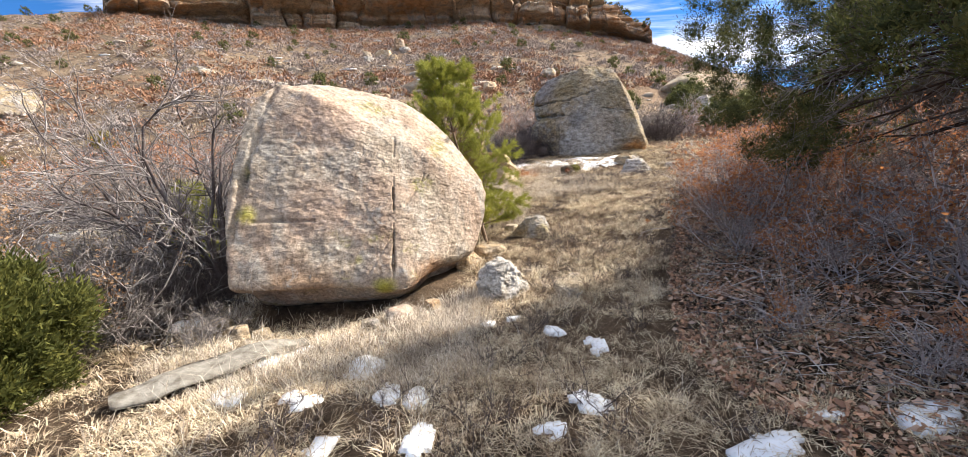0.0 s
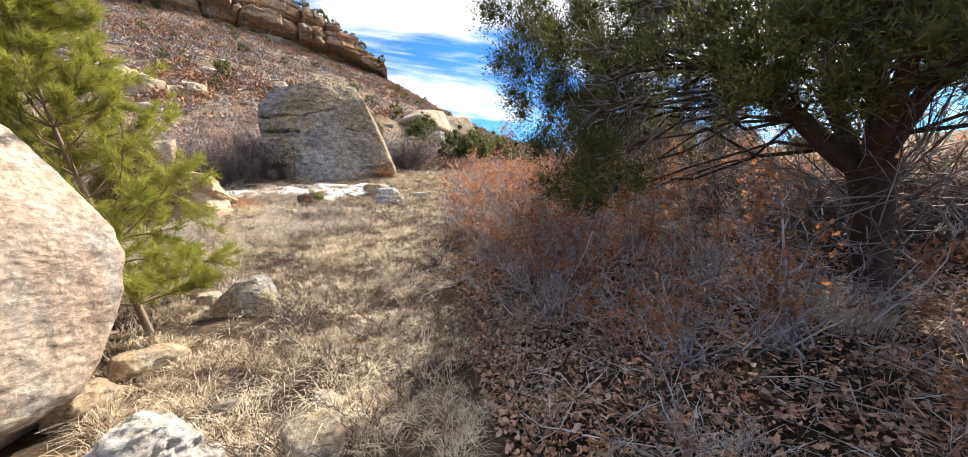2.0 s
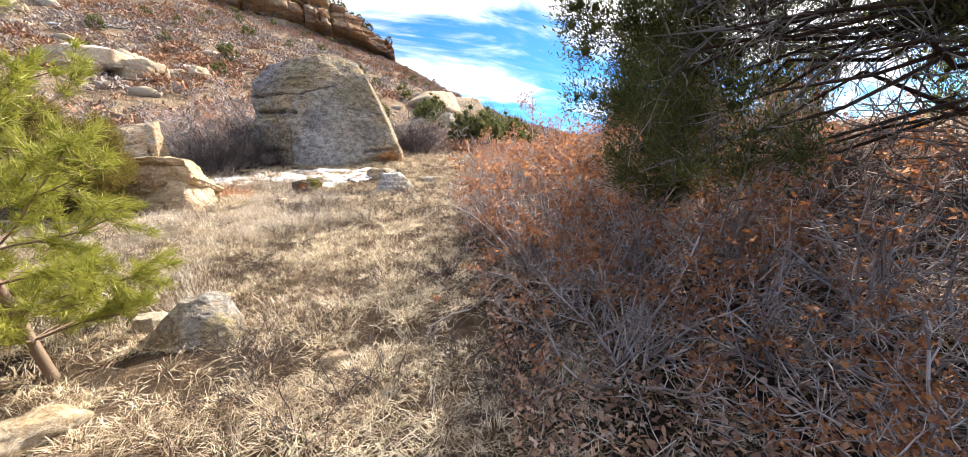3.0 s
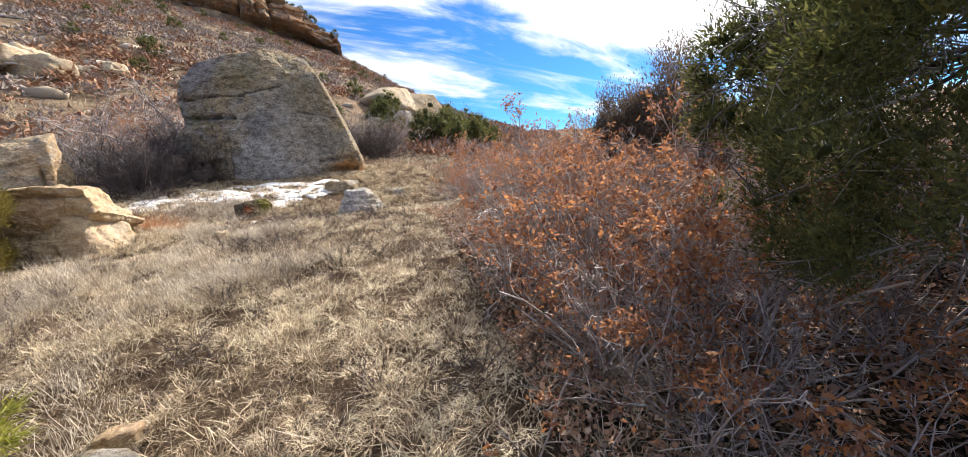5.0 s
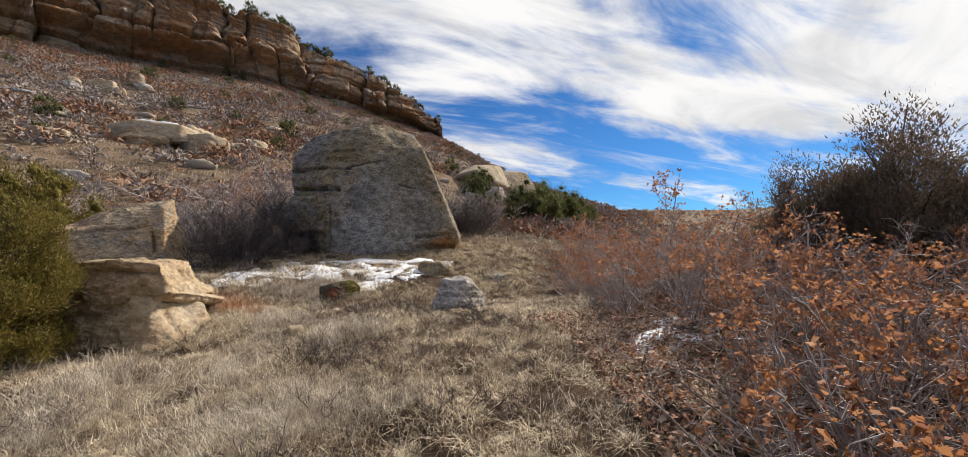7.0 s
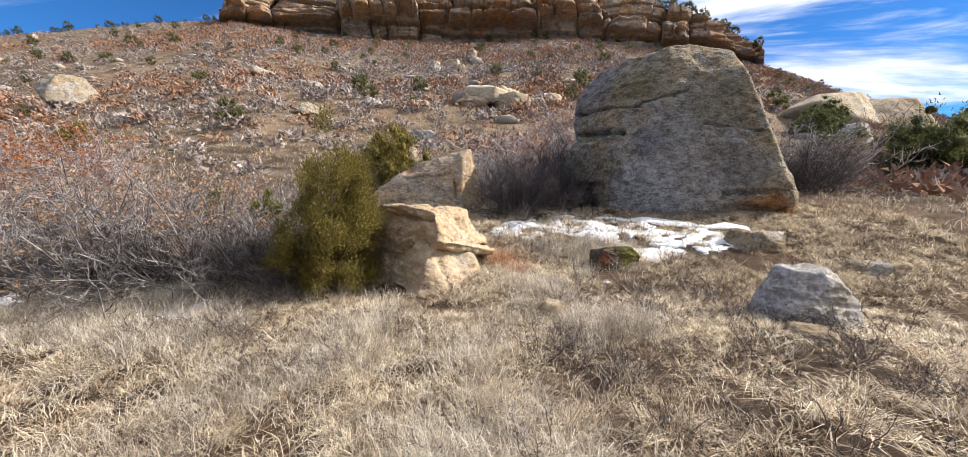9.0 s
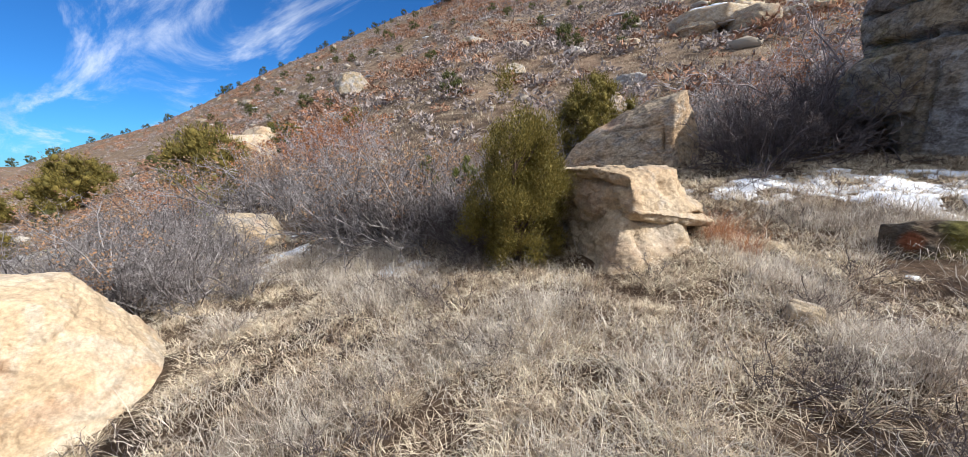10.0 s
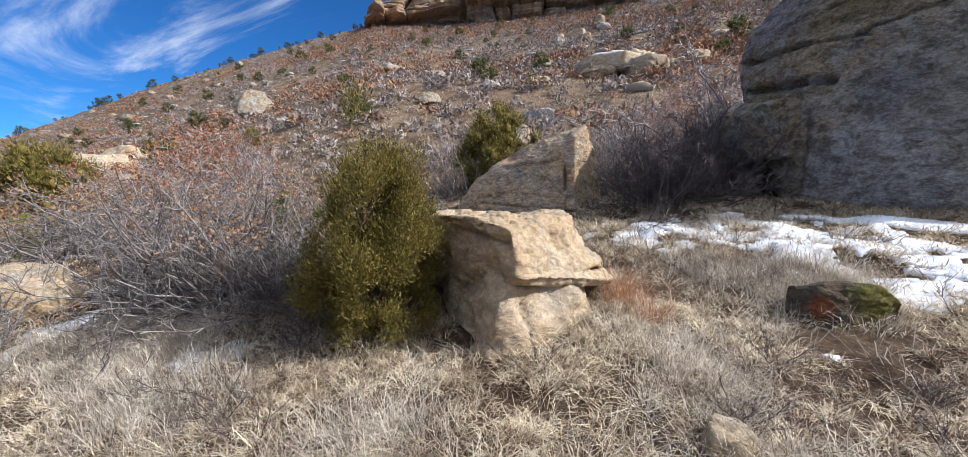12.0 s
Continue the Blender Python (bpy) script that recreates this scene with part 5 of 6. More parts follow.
def juniper_meshes(seed, height, radius, clumps, per, leaf, mat, low=0.05, peak=0.3, lean=0.0, pointed=1.4, leaders=0, core=1.0, tight=0.09):
    """A juniper: twisted trunk, limbs to the clumps, and an uneven crown of sprays."""
    rng = np.random.default_rng(seed)
    t = rng.random(clumps * 12)
    prof = np.where(t < peak, 0.72 + 0.28 * t / peak, np.clip(1 - (np.maximum(t - peak, 0) / (1 - peak)) ** pointed, 0.0, 1) ** 0.75)
    t, prof = t[(k := rng.random(len(t)) < prof**1.5)][: clumps * 3], prof[k][: clumps * 3]
    a = rng.random(len(t)) * 2 * np.pi
    lobes = 0.62 + 0.7 * vnoise(np.stack([np.cos(a) * 2.1 + 9, np.sin(a) * 2.1 + 9, t * 3.5], 1) + seed, seed)
    rr = radius * prof * lobes * (0.45 + 0.55 * rng.random(len(t)) ** 0.5)
    p = np.stack([rr * np.cos(a) + lean * t * height, rr * np.sin(a), height * (low + (1 - low) * t)], 1)
    if leaders:
        pick = rng.integers(0, leaders, len(p))
        way = np.arange(leaders) * 2.4 + seed
        out = np.sqrt((np.arange(leaders) + 0.3) / leaders)
        p[:, :2] = p[:, :2] * 0.5 + (radius * 0.66 * out[:, None] * np.stack([np.cos(way), np.sin(way)], 1))[pick]
        p[:, 2] *= (1.0 - 0.42 * out * (0.6 + 0.6 * rng.random(leaders)))[pick]
    gap = vnoise(p * [4.2, 4.2, 2.6] / radius + seed, seed + 5)
    p = p[np.argsort(gap + 0.2 * rng.random(len(p)))[:clumps]]
    p = p[rng.permutation(len(p))]
    v, f = sprays(rng, p, unit(p * [1, 1, 0.3] + [0, 0, 0.2]), radius * tight, per, leaf, SPRIG, core)
    crown = to_mesh("crown", v, f, mat)
    g = Growth(seed)
    trunk, tw = g.limbs(np.array([[0, 0, -0.1]]), np.array([[lean * 0.6, 0, 1.0]]), np.array([height * 0.72]), np.array([0.04 * height**0.8]), 9, 0.07, 0.06, 0.15)
    tv, tq = pipe(trunk[0], 0.026 * height**0.8 * np.linspace(1, 0.12, 10), 7, seed)
    g = Growth(seed)
    k = min(len(p), 46)
    ends = p[:k]
    at = np.clip(ends[:, 2] / (height * 0.72) - 0.18, 0.05, 0.9) * 9
    i = at.astype(int)
    start = trunk[0, i] * (1 - (at - i))[:, None] + trunk[0, np.minimum(i + 1, 9)] * (at - i)[:, None]
    mid = (start + ends) / 2 + rng.normal(size=ends.shape) * 0.05 * radius
    for p0, p1, a0, a1 in ((start, mid, 0.010, 0.007), (mid, ends, 0.007, 0.003)):
        g.p0.append(p0), g.p1.append(p1), g.r0.append(np.full(k, a0 * height**0.6)), g.r1.append(np.full(k, a1 * height**0.6))
    return to_mesh("trunk", tv, tq, M_BARK, True), crown, g.mesh("limb_wood", M_BARK, 4)


def juniper(meshes, x, y, turn, size, label, group="", category="tree", name="juniper"):
    ob = thing(name, (0, 0, 0), label, category, group)
    part("trunk", meshes[0], ob)
    part("crown", meshes[1], ob)
    tagged(part("limb_wood", meshes[2], ob), kind="stuff")
    ob.matrix_basis = pose(x, y, gz(x, y), 0, 0, turn) @ Matrix.Scale(size, 4)
    return ob


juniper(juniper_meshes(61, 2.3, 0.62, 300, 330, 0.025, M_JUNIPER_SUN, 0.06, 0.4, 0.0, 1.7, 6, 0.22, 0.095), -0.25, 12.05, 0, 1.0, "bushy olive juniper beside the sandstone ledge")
juniper(juniper_meshes(62, 1.2, 0.62, 300, 230, 0.036, M_GREENJUNIPER, 0.0, 0.4, core=0.6), -3.5, 3.1, 0, 1.15, "low yellow-green juniper at the path's edge")
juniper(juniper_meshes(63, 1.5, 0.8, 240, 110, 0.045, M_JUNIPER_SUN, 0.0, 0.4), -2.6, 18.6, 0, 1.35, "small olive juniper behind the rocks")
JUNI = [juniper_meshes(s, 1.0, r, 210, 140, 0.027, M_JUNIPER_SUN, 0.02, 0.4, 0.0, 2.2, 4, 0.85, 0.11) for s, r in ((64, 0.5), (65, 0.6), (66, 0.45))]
j0 = juniper(JUNI[0], -24.1, 15.0, 30, 5.1, "broad olive juniper on the slope", "slope junipers")
j1 = juniper(JUNI[1], -64.0, 11.0, 120, 7.0, "broad olive juniper on the slope", "slope junipers")
j2 = juniper(JUNI[2], -29.4, 6.0, 210, 2.9, "broad olive juniper on the slope", "slope junipers")
spread_copies(j1, [(-27.3, 21.0, 100, 2.0), (-22.4, 23.4, 220, 1.7), (-70.0, 3.6, 10, 4.2), (-39.8, 24.6, 50, 2.3), (-33.0, 4.0, 160, 2.4)])
dot = juniper(juniper_meshes(69, 1.0, 0.5, 34, 40, 0.07, M_JUNIPER, 0.0, 0.35, tight=0.12), -16.0, 40.0, 0, 2.0, "dark evergreen juniper dotting the slope", "slope junipers")
GREENJ = juniper_meshes(67, 1.0, 0.55, 220, 110, 0.028, M_JUNIPER, 0.0, 0.35, 0.0, 1.5, 5)
g0 = juniper(GREENJ, 15.6, 25.8, 10, 3.3, "dark green juniper where the trail climbs", "trail junipers")
spread_copies(g0, [(17.8, 27.6, 100, 3.4), (20.0, 28.8, 200, 3.2), (22.6, 29.6, 300, 3.0), (14.2, 28.4, 20, 2.4), (25.5, 25.5, 60, 2.6), (19.0, 40.0, 60, 2.8), (21.5, 44.5, 160, 3.0), (11.0, 33.0, 70, 2.4)])
brown = juniper(juniper_meshes(68, 3.0, 1.35, 300, 170, 0.05, M_RUSTJUNIPER, 0.0, 0.3, 0.0, 0.8, 7, 0.0, 0.10), 10.3, 8.6, 0, 1.0, "browned feathery juniper behind the oak thicket")
spread_copies(brown, [(11.5, 8.9, 140, 0.85), (9.7, 9.6, 70, 0.75), (12.6, 7.6, 210, 0.8)])


def young_pine(x, y, height, lean, seed, label, whorls=13):
    g = Growth(seed)
    rng = g.rng
    trunk, tw = g.limbs(np.array([[0, 0, -0.08]]), np.array([[lean[0], lean[1], 1.0]]), np.array([height]), np.array([0.028 * height / 3 + 0.008]), 12, 0.03, 0.02, 0.2)
    starts, ways, lens = [], [], []
    for k in range(whorls):
        h = 0.12 + 0.86 * k / whorls
        f = h * 12
        i = int(f)
        at = trunk[0, i] * (1 - f + i) + trunk[0, min(i + 1, 12)] * (f - i)
        n = 5 + rng.integers(0, 3)
        a = rng.random() * 6.28 + np.arange(n) * 6.28 / n + 0.3 * rng.normal(size=n)
        reach = height * 0.36 * np.sqrt(max(1.05 - h, 0.02)) * (0.75 + 0.5 * rng.random(n)) * min(1, 0.55 + h * 1.3)
        starts.append(np.repeat(at[None], n, 0)), lens.append(reach)
        ways.append(np.stack([np.cos(a), np.sin(a), 0.05 + 0.9 * h + 0 * a], 1))
    nodes, w = g.limbs(np.concatenate(starts), np.concatenate(ways), np.concatenate(lens), np.full(sum(map(len, lens)), 0.008), 5, 0.12, 0.06)
    b, w2, m, at = g.sprout(nodes, w, 5, 0.3, 0.6)
    n2, w2 = g.limbs(b, w2, np.concatenate(lens)[m] * 0.3, np.full(len(b), 0.004), 3, 0.15, 0.12)
    tufts = np.concatenate([n2[:, 1:].reshape(-1, 3), nodes[:, 2:].reshape(-1, 3), trunk[0, 10:]])
    heads = np.concatenate([w2[:, 1:].reshape(-1, 3), w[:, 2:].reshape(-1, 3), tw[0, 10:]])
    per = 60
    c = np.repeat(tufts, per, 0) + rng.normal(size=(len(tufts) * per, 3)) * 0.018
    way = unit(np.repeat(heads, per, 0) + 0.65 * rng.normal(size=c.shape))
    v, f = scatter_shapes(c, way, 0.085 * (0.7 + 0.5 * rng.random(len(c))), BLADE * [0.6, 1], rng)
    ob = thing("young_pine", (x, y, gz(x, y)), label, "tree")
    part("trunk", g.mesh("trunk", M_PINEBARK, 5), ob)
    part("crown", to_mesh("crown", v, f, M_PINE), ob)


young_pine(0.4, 7.15, 3.1, (-0.24, 0.0), 71, "slender yellow-green young pine beside the boulder")
juniper(juniper_meshes(76, 1.5, 0.3, 110, 110, 0.034, M_PALEJUNIPER, 0.1, 0.4, 0.0, 1.2, 3), -2.7, 12.75, 0, 1.0, "slim pale green juniper inside bare brush")
juniper(juniper_meshes(77, 1.45, 0.26, 100, 110, 0.034, M_PALEJUNIPER, 0.1, 0.4, 0.0, 1.2, 3), -1.95, 12.9, 0, 1.0, "slim pale green juniper inside bare brush")
young_pine(-18.2, 13.0, 1.7, (0.0, 0.0), 74, "small bright green pine below the rocks", 7)
young_pine(-4.6, 7.0, 1.5, (0.0, 0.0), 75, "small yellow-green pine behind the bare tree", 8)


def great_juniper():
    """The big dark juniper over the thicket: curtains of foliage outside, dead grey wood inside."""
    x, y = 5.35, 3.2
    ob = thing("juniper", (x, y, gz(x, y)), "large dark green juniper with dead grey inner twigs", "tree")
    g = Growth(81)
    rng = g.rng
    stem = np.array([[0, 0, -0.2], [-0.02, 0.02, 0.3], [-0.08, 0.02, 0.7], [-0.12, 0.05, 1.0]])
    part("trunk", to_mesh("trunk", *pipe(stem, [0.17, 0.125, 0.12, 0.15], 10, 1, 0.22), M_BARK, True), ob)
    ways = np.array([[-0.5, 0.45, 0.75], [0.1, -0.25, 1.0], [0.55, 0.35, 0.75], [-0.3, -0.6, 0.75], [-0.85, -0.05, 0.5]])
    n0, w0 = g.limbs(np.repeat(stem[-1:], 5, 0) - [0, 0, 0.12], ways, np.array([3.7, 4.2, 3.6, 3.6, 3.0]), np.full(5, 0.12), 11, 0.12, 0.04, 0.2)
    g.p0.clear(), g.p1.clear(), g.r0.clear(), g.r1.clear()
    for k in range(5):
        part("limb", to_mesh("limb", *pipe(n0[k], np.linspace(0.085 - 0.006 * k, 0.02, 12), 8, k, 0.15), M_BARK, True), ob)
    # curtains and spires of foliage: place, foot, top, half width
    curtains = [(2.72, 4.55, 1.55, 2.8, 0.16), (3.05, 4.7, 1.15, 2.7, 0.17), (3.5, 4.85, 0.85, 2.3, 0.19), (4.05, 5.05, 0.7, 2.9, 0.24), (4.7, 5.2, 0.6, 2.5, 0.34), (5.5, 5.25, 1.0, 3.4, 0.36), (6.6, 5.2, 1.2, 4.0, 0.36), (5.05, 5.75, 0.9, 2.9, 0.25), (4.6, 2.9, 1.6, 3.6, 0.5), (5.0, 3.9, 1.6, 3.4, 0.42), (4.5, 3.7, 1.5, 2.6, 0.36), (4.9, 2.3, 1.4, 2.8, 0.4), (3.5, 4.3, 0.8, 1.4, 0.22), (3.1, 4.1, 1.7, 3.0, 0.40), (3.6, 3.2, 1.25, 3.2, 0.5),
                (3.1, 2.4, 1.35, 3.0, 0.45), (4.2, 2.4, 1.35, 3.6, 0.6), (3.5, 1.6, 1.1, 2.8, 0.45), (4.7, 3.4, 1.6, 3.0, 0.42), (5.2, 2.6, 1.6, 3.5, 0.5), (4.4, 1.2, 0.9, 3.0, 0.5), (4.2, 4.4, 2.0, 3.4, 0.45), (5.6, 3.7, 1.7, 3.8, 0.55), (6.1, 2.9, 1.5, 3.8, 0.6), (5.9, 2.0, 1.2, 3.6, 0.55), (6.6, 3.9, 1.2, 3.8, 0.5)]
    heap = []
    for cx, cy, foot, top, half in curtains:
        n = int((135 + 80 * (half < 0.3)) * (top - foot) * half)
        u, a = rng.random(n), rng.random(n) * 2 * np.pi
        wide = half * np.clip(u * 5 + 0.45, 0, 1) * (1 - u**1.8) ** 0.6 * (0.25 + 1.5 * vnoise(np.stack([np.cos(a) * 1.7 + cx * 3, np.sin(a) * 1.7, u * (top - foot) * 2.2], 1), 12))
        rr = wide * (0.4 + 0.6 * rng.random(n) ** 0.5)
        heap.append(np.stack([cx - x + rr * np.cos(a), cy - y + rr * np.sin(a), foot + (top - foot) * u], 1))
    p = np.concatenate(heap)
    p = p[vnoise(p * 2.6 + 4.0, 17) > 0.40]
    p = p[rng.permutation(len(p))]
    nearest = (p[:, 0] < -1.9) & (p[:, 1] > 0.5)
    v, f = sprays(rng, p[nearest], unit(p[nearest] * [1, 1, 0.0] + [0, 0, 0.3]), 0.05, 330, 0.0165, SPRIG, 0.34, True)
    part("fine_foliage", to_mesh("fine_foliage", v, f, M_JUNIPER), ob)
    by_path = (p[:, 0] < -1.1) & (p[:, 1] > 0.5) & ~nearest
    v, f = sprays(rng, p[~by_path & ~nearest], unit(p[~by_path & ~nearest] * [1, 1, 0.0] + [0, 0, 0.3]), 0.072, 150, 0.032, SPRIG, 0.5)
    part("crown", to_mesh("crown", v, f, M_JUNIPER), ob)
    v, f = sprays(rng, p[by_path], unit(p[by_path] * [1, 1, 0.0] + [0, 0, 0.3]), 0.056, 260, 0.021, SPRIG, 0.34, True)
    part("outer_foliage", to_mesh("outer_foliage", v, f, M_JUNIPER), ob)
    # limbs from the stems to the curtains, then dead side twigs
    k = 210
    ends = p[p[:, 0] > -2.1][:k]
    flat = n0.reshape(-1, 3)
    best = np.argmin(np.linalg.norm(ends[:, None] * [0.55, 0.55, 1.0] - flat[None] + [0, 0, -0.25], axis=2), 1)
    start = flat[best]
    nodes = [start]
    for s in (0.25, 0.5, 0.75, 1.0):
        nodes.append(start + (ends - start) * s + rng.normal(size=start.shape) * 0.07 * (s < 1) + [0, 0, 0.12 * math.sin(3.14 * s)])
    for s in range(4):
        g.p0.append(nodes[s]), g.p1.append(nodes[s + 1]), g.r0.append(np.full(k, 0.016 - 0.003 * s)), g.r1.append(np.full(k, 0.013 - 0.003 * s))
    nodes = np.stack(nodes, 1)
    way = unit(np.gradient(nodes, axis=1))
    b, w, m, at = g.sprout(nodes, way, 9, 0.15, 0.8)
    n2, w2 = g.limbs(b, w, 0.2 + 0.4 * rng.random(len(b)), np.full(len(b), 0.0065), 5, 0.22, -0.02)
    b, w, m, at = g.sprout(n2, w2, 3, 0.2, 0.8)
    g.limbs(b, w, 0.12 + 0.25 * rng.random(len(b)), np.full(len(b), 0.0032), 3, 0.3, -0.02)
    low = 90
    way = upward(rng, low, 35, 95)
    foot = np.stack([rng.normal(size=low) * 0.25, rng.normal(size=low) * 0.25, 0.15 + 0.8 * rng.random(low)], 1)
    n3, w3 = g.limbs(foot, way, 0.8 + 1.4 * rng.random(low), np.full(low, 0.0072), 6, 0.2, 0.01)
    b, w, m, at = g.sprout(n3, w3, 7, 0.2, 0.8)
    g.limbs(b, w, 0.2 + 0.4 * rng.random(len(b)), np.full(len(b), 0.0034), 3, 0.3, 0.0)
    tagged(part("limb_wood", g.mesh("limb_wood", M_BARK, 5, 0.0075), ob), kind="stuff")
    tagged(part("deadwood", g.mesh("deadwood", M_GREYTWIG, 3, 0.0, 0.0075), ob, "dead grey twigs"), kind="stuff")


great_juniper()


def fallen_log():
    """A weathered, flattened log end in the foreground grass."""
    a, b = np.array([-2.26, 3.0]), np.array([-1.3, 4.0])
    n, k = 40, 14
    t = np.linspace(0, 1, n)
    ang = np.arange(k) * 2 * np.pi / k
    p = a + (b - a) * t[:, None]
    z = land_z(p[:, 0], p[:, 1]) + 0.035
    along = unit((b - a)[None])[0]
    side = np.array([-along[1], along[0]])
    wide = 0.22 * (0.4 + 0.45 * np.sin(np.pi * np.clip(t * 1.1, 0, 1)) ** 0.5)
    cs = np.stack([np.broadcast_to(t[:, None] * 9, (n, k)), np.cos(ang)[None] * 3 + 0 * t[:, None], np.sin(ang)[None] * 3 + 0 * t[:, None]], -1)
    rough = 1 + 1.3 * (fbm(cs.reshape(-1, 3) * [0.5, 1.6, 1.6], 4, 3) - 0.5).reshape(n, k)
    x = p[:, None, 0] + side[0] * wide[:, None] * np.cos(ang) * rough
    y = p[:, None, 1] + side[1] * wide[:, None] * np.cos(ang) * rough
    zz = z[:, None] + 0.03 + wide[:, None] * 0.3 * np.sin(ang) * rough
    v = np.stack([x, y, zz], -1).reshape(-1, 3)
    i, j = np.meshgrid(np.arange(n - 1), np.arange(k), indexing="ij")
    q = np.stack([i * k + j, i * k + (j + 1) % k, (i + 1) * k + (j + 1) % k, (i + 1) * k + j], -1).reshape(-1, 4)
    base = v.mean(0)
    ob = new("fallen_log", to_mesh("fallen_log", v - base, q, M_WOOD, True))
    ob.matrix_basis = Matrix.Translation(base)
    tagged(ob, "weathered grey log lying in dry grass", "log")


fallen_log()


# ---- ground cover ----
def off_rocks(x, y):
    """Where grass may stand: clear of the large rocks."""
    ok = ~((x > -2.4) & (x < 0.15) & (y > 4.75) & (y < 7.5))
    ok &= ~((x > 2.5) & (x < 6.6) & (y > 17.0) & (y < 21))
    ok &= ~((x > -3.5) & (x < -1.5) & (y > 7.5) & (y < 8.9))
    ok &= ~((x > -0.6) & (x < 0.9) & (y > 12.7) & (y < 13.9))
    ok &= np.hypot(x - 3.1, (y - 13.2) * 1.4) > 0.34
    along = np.clip(((x + 2.26) * 0.96 + (y - 3.0)) / 1.92, 0, 1)
    ok &= np.hypot(x + 2.26 - 0.96 * along, y - 3.0 - along) > 0.15
    return ok


def blades(x, y, height, lean, width, rng, a):
    """Bent blades, a quad and a tip each."""
    n = len(x)
    z = land_z(x, y) - 0.01
    out = np.stack([np.cos(a), np.sin(a), 0 * a], 1)
    side = np.stack([-np.sin(a + 0.6 * rng.normal(size=n)), np.cos(a), 0 * a], 1) * (width / 2)[:, None]
    p = np.stack([x, y, z], 1)
    mid = p + out * (height * lean * 0.35)[:, None] + np.array([0, 0, 1.0]) * (height * (0.6 - 0.22 * lean))[:, None] + rng.normal(size=(n, 3)) * (0.16 * height)[:, None] * [1, 1, 0.3]
    tip = p + out * (height * lean)[:, None] + np.array([0, 0, 1.0]) * (height * np.maximum(1.0 - 0.6 * lean, 0.08))[:, None] + rng.normal(size=(n, 3)) * (0.38 * height)[:, None] * [1, 1, 0.45]
    v = np.stack([p - side, p + side, mid + side * 0.7, mid - side * 0.7, tip], 1).reshape(-1, 3)
    i = np.arange(n)[:, None] * 5
    return v, [i + np.array([[0, 1, 2, 3]]), i + np.array([[3, 2, 4]])]


def grass(name, label, count, per, box, density, tall, mat, seed, curl=(0.3, 1.0), thick=0.0035, spread=0.5):
    rng = np.random.default_rng(seed)
    tufts = count // per
    x = box[0] + (box[1] - box[0]) * rng.random(tufts * 6)
    y = box[2] + (box[3] - box[2]) * rng.random(tufts * 6)
    keep = (rng.random(len(x)) < density(x, y)) & off_rocks(x, y)
    x, y = x[keep][:tufts], y[keep][:tufts]
    size = tall(x, y) * (0.55 + 0.9 * rng.random(len(x)))
    wide = np.repeat(spread * size * (0.6 + 0.5 * rng.random(len(x))), per)
    ox, oy = rng.normal(size=len(x) * per) * wide, rng.normal(size=len(x) * per) * wide
    bx, by = np.repeat(x, per) + ox, np.repeat(y, per) + oy
    swirl = np.arctan2(oy, ox) + 0.7 * rng.normal(size=len(bx))
    h = np.repeat(size, per) * (0.5 + 0.7 * rng.random(len(bx)))
    lean = curl[0] + (curl[1] - curl[0]) * rng.random(len(bx))
    far = np.hypot(bx - 2, np.maximum(np.abs(by - 6) - 4, 0))
    v, f = blades(bx, by, h, lean, thick * (1 + 0.13 * far), rng, swirl)
    ob = new(name, to_mesh(name, v, f, mat))
    tagged(ob, label, "grass", kind="stuff")


def patchy(x, y, s, seed):
    return fbm(np.stack([x * s, y * s, 0 * x], 1), 3, seed)


def snow_free(x, y):
    """Thin grass where the snow lies below the grey boulder."""
    return 1 - 0.45 * np.exp(-((((x - 4.2) / 2.0) ** 2 + ((y - 15.1) / 0.9) ** 2) ** 2))


def path_density(x, y):
    d = np.hypot(x - np.interp(y, [0, 3, 6, 10, 16], [0.6, 1.5, 2.2, 2.3, 5.0]), 0)
    thicket = x - 0.5 > np.interp(y, [1.6, 3.2, 4.6, 5.7, 6.9, 8.2, 10, 12, 14, 15], [3.1, 2.55, 2.95, 3.45, 4.1, 4.7, 5.7, 6.9, 8.3, 9.2])
    return np.clip(1.15 - d / 9, 0.1, 1) * np.where(thicket, 0.12, 1) * np.clip((patchy(x, y, 3.4, 31) - 0.36) * 7, 0.3, 1) * snow_free(x, y) * (1 - 0.5 * np.exp(-(((x - 3.6) / 1.4) ** 2) - ((y - 11.3) / 1.8) ** 2))


grass("grass", "matted dry straw-coloured grass with grey thatch", 480000, 55, (-6.0, 8.5, 0.9, 18.0), path_density, lambda x, y: 0.055 + 0.14 * patchy(x, y, 1.3, 41) ** 1.5 + 0.02 * (y > 9), M_GRASS, 91, (0.5, 2.0), 0.0052, 0.42)


def tall_density(x, y):
    upper = (y > 9.3) & (y < 14.5) & (x > -3.5) & (x < 3.4)
    front = (y > 2.6) & (y < 4.9) & (x > -2.8) & (x < 0.4)
    edge = (y > 7.6) & (y < 9.4) & (x > -1.6) & (x < 1.2)
    return np.where(upper | edge, 0.9, np.where(front, 0.9, 0.04)) * np.clip((patchy(x, y, 1.4, 51) - 0.42) * 6, 0.03, 1)


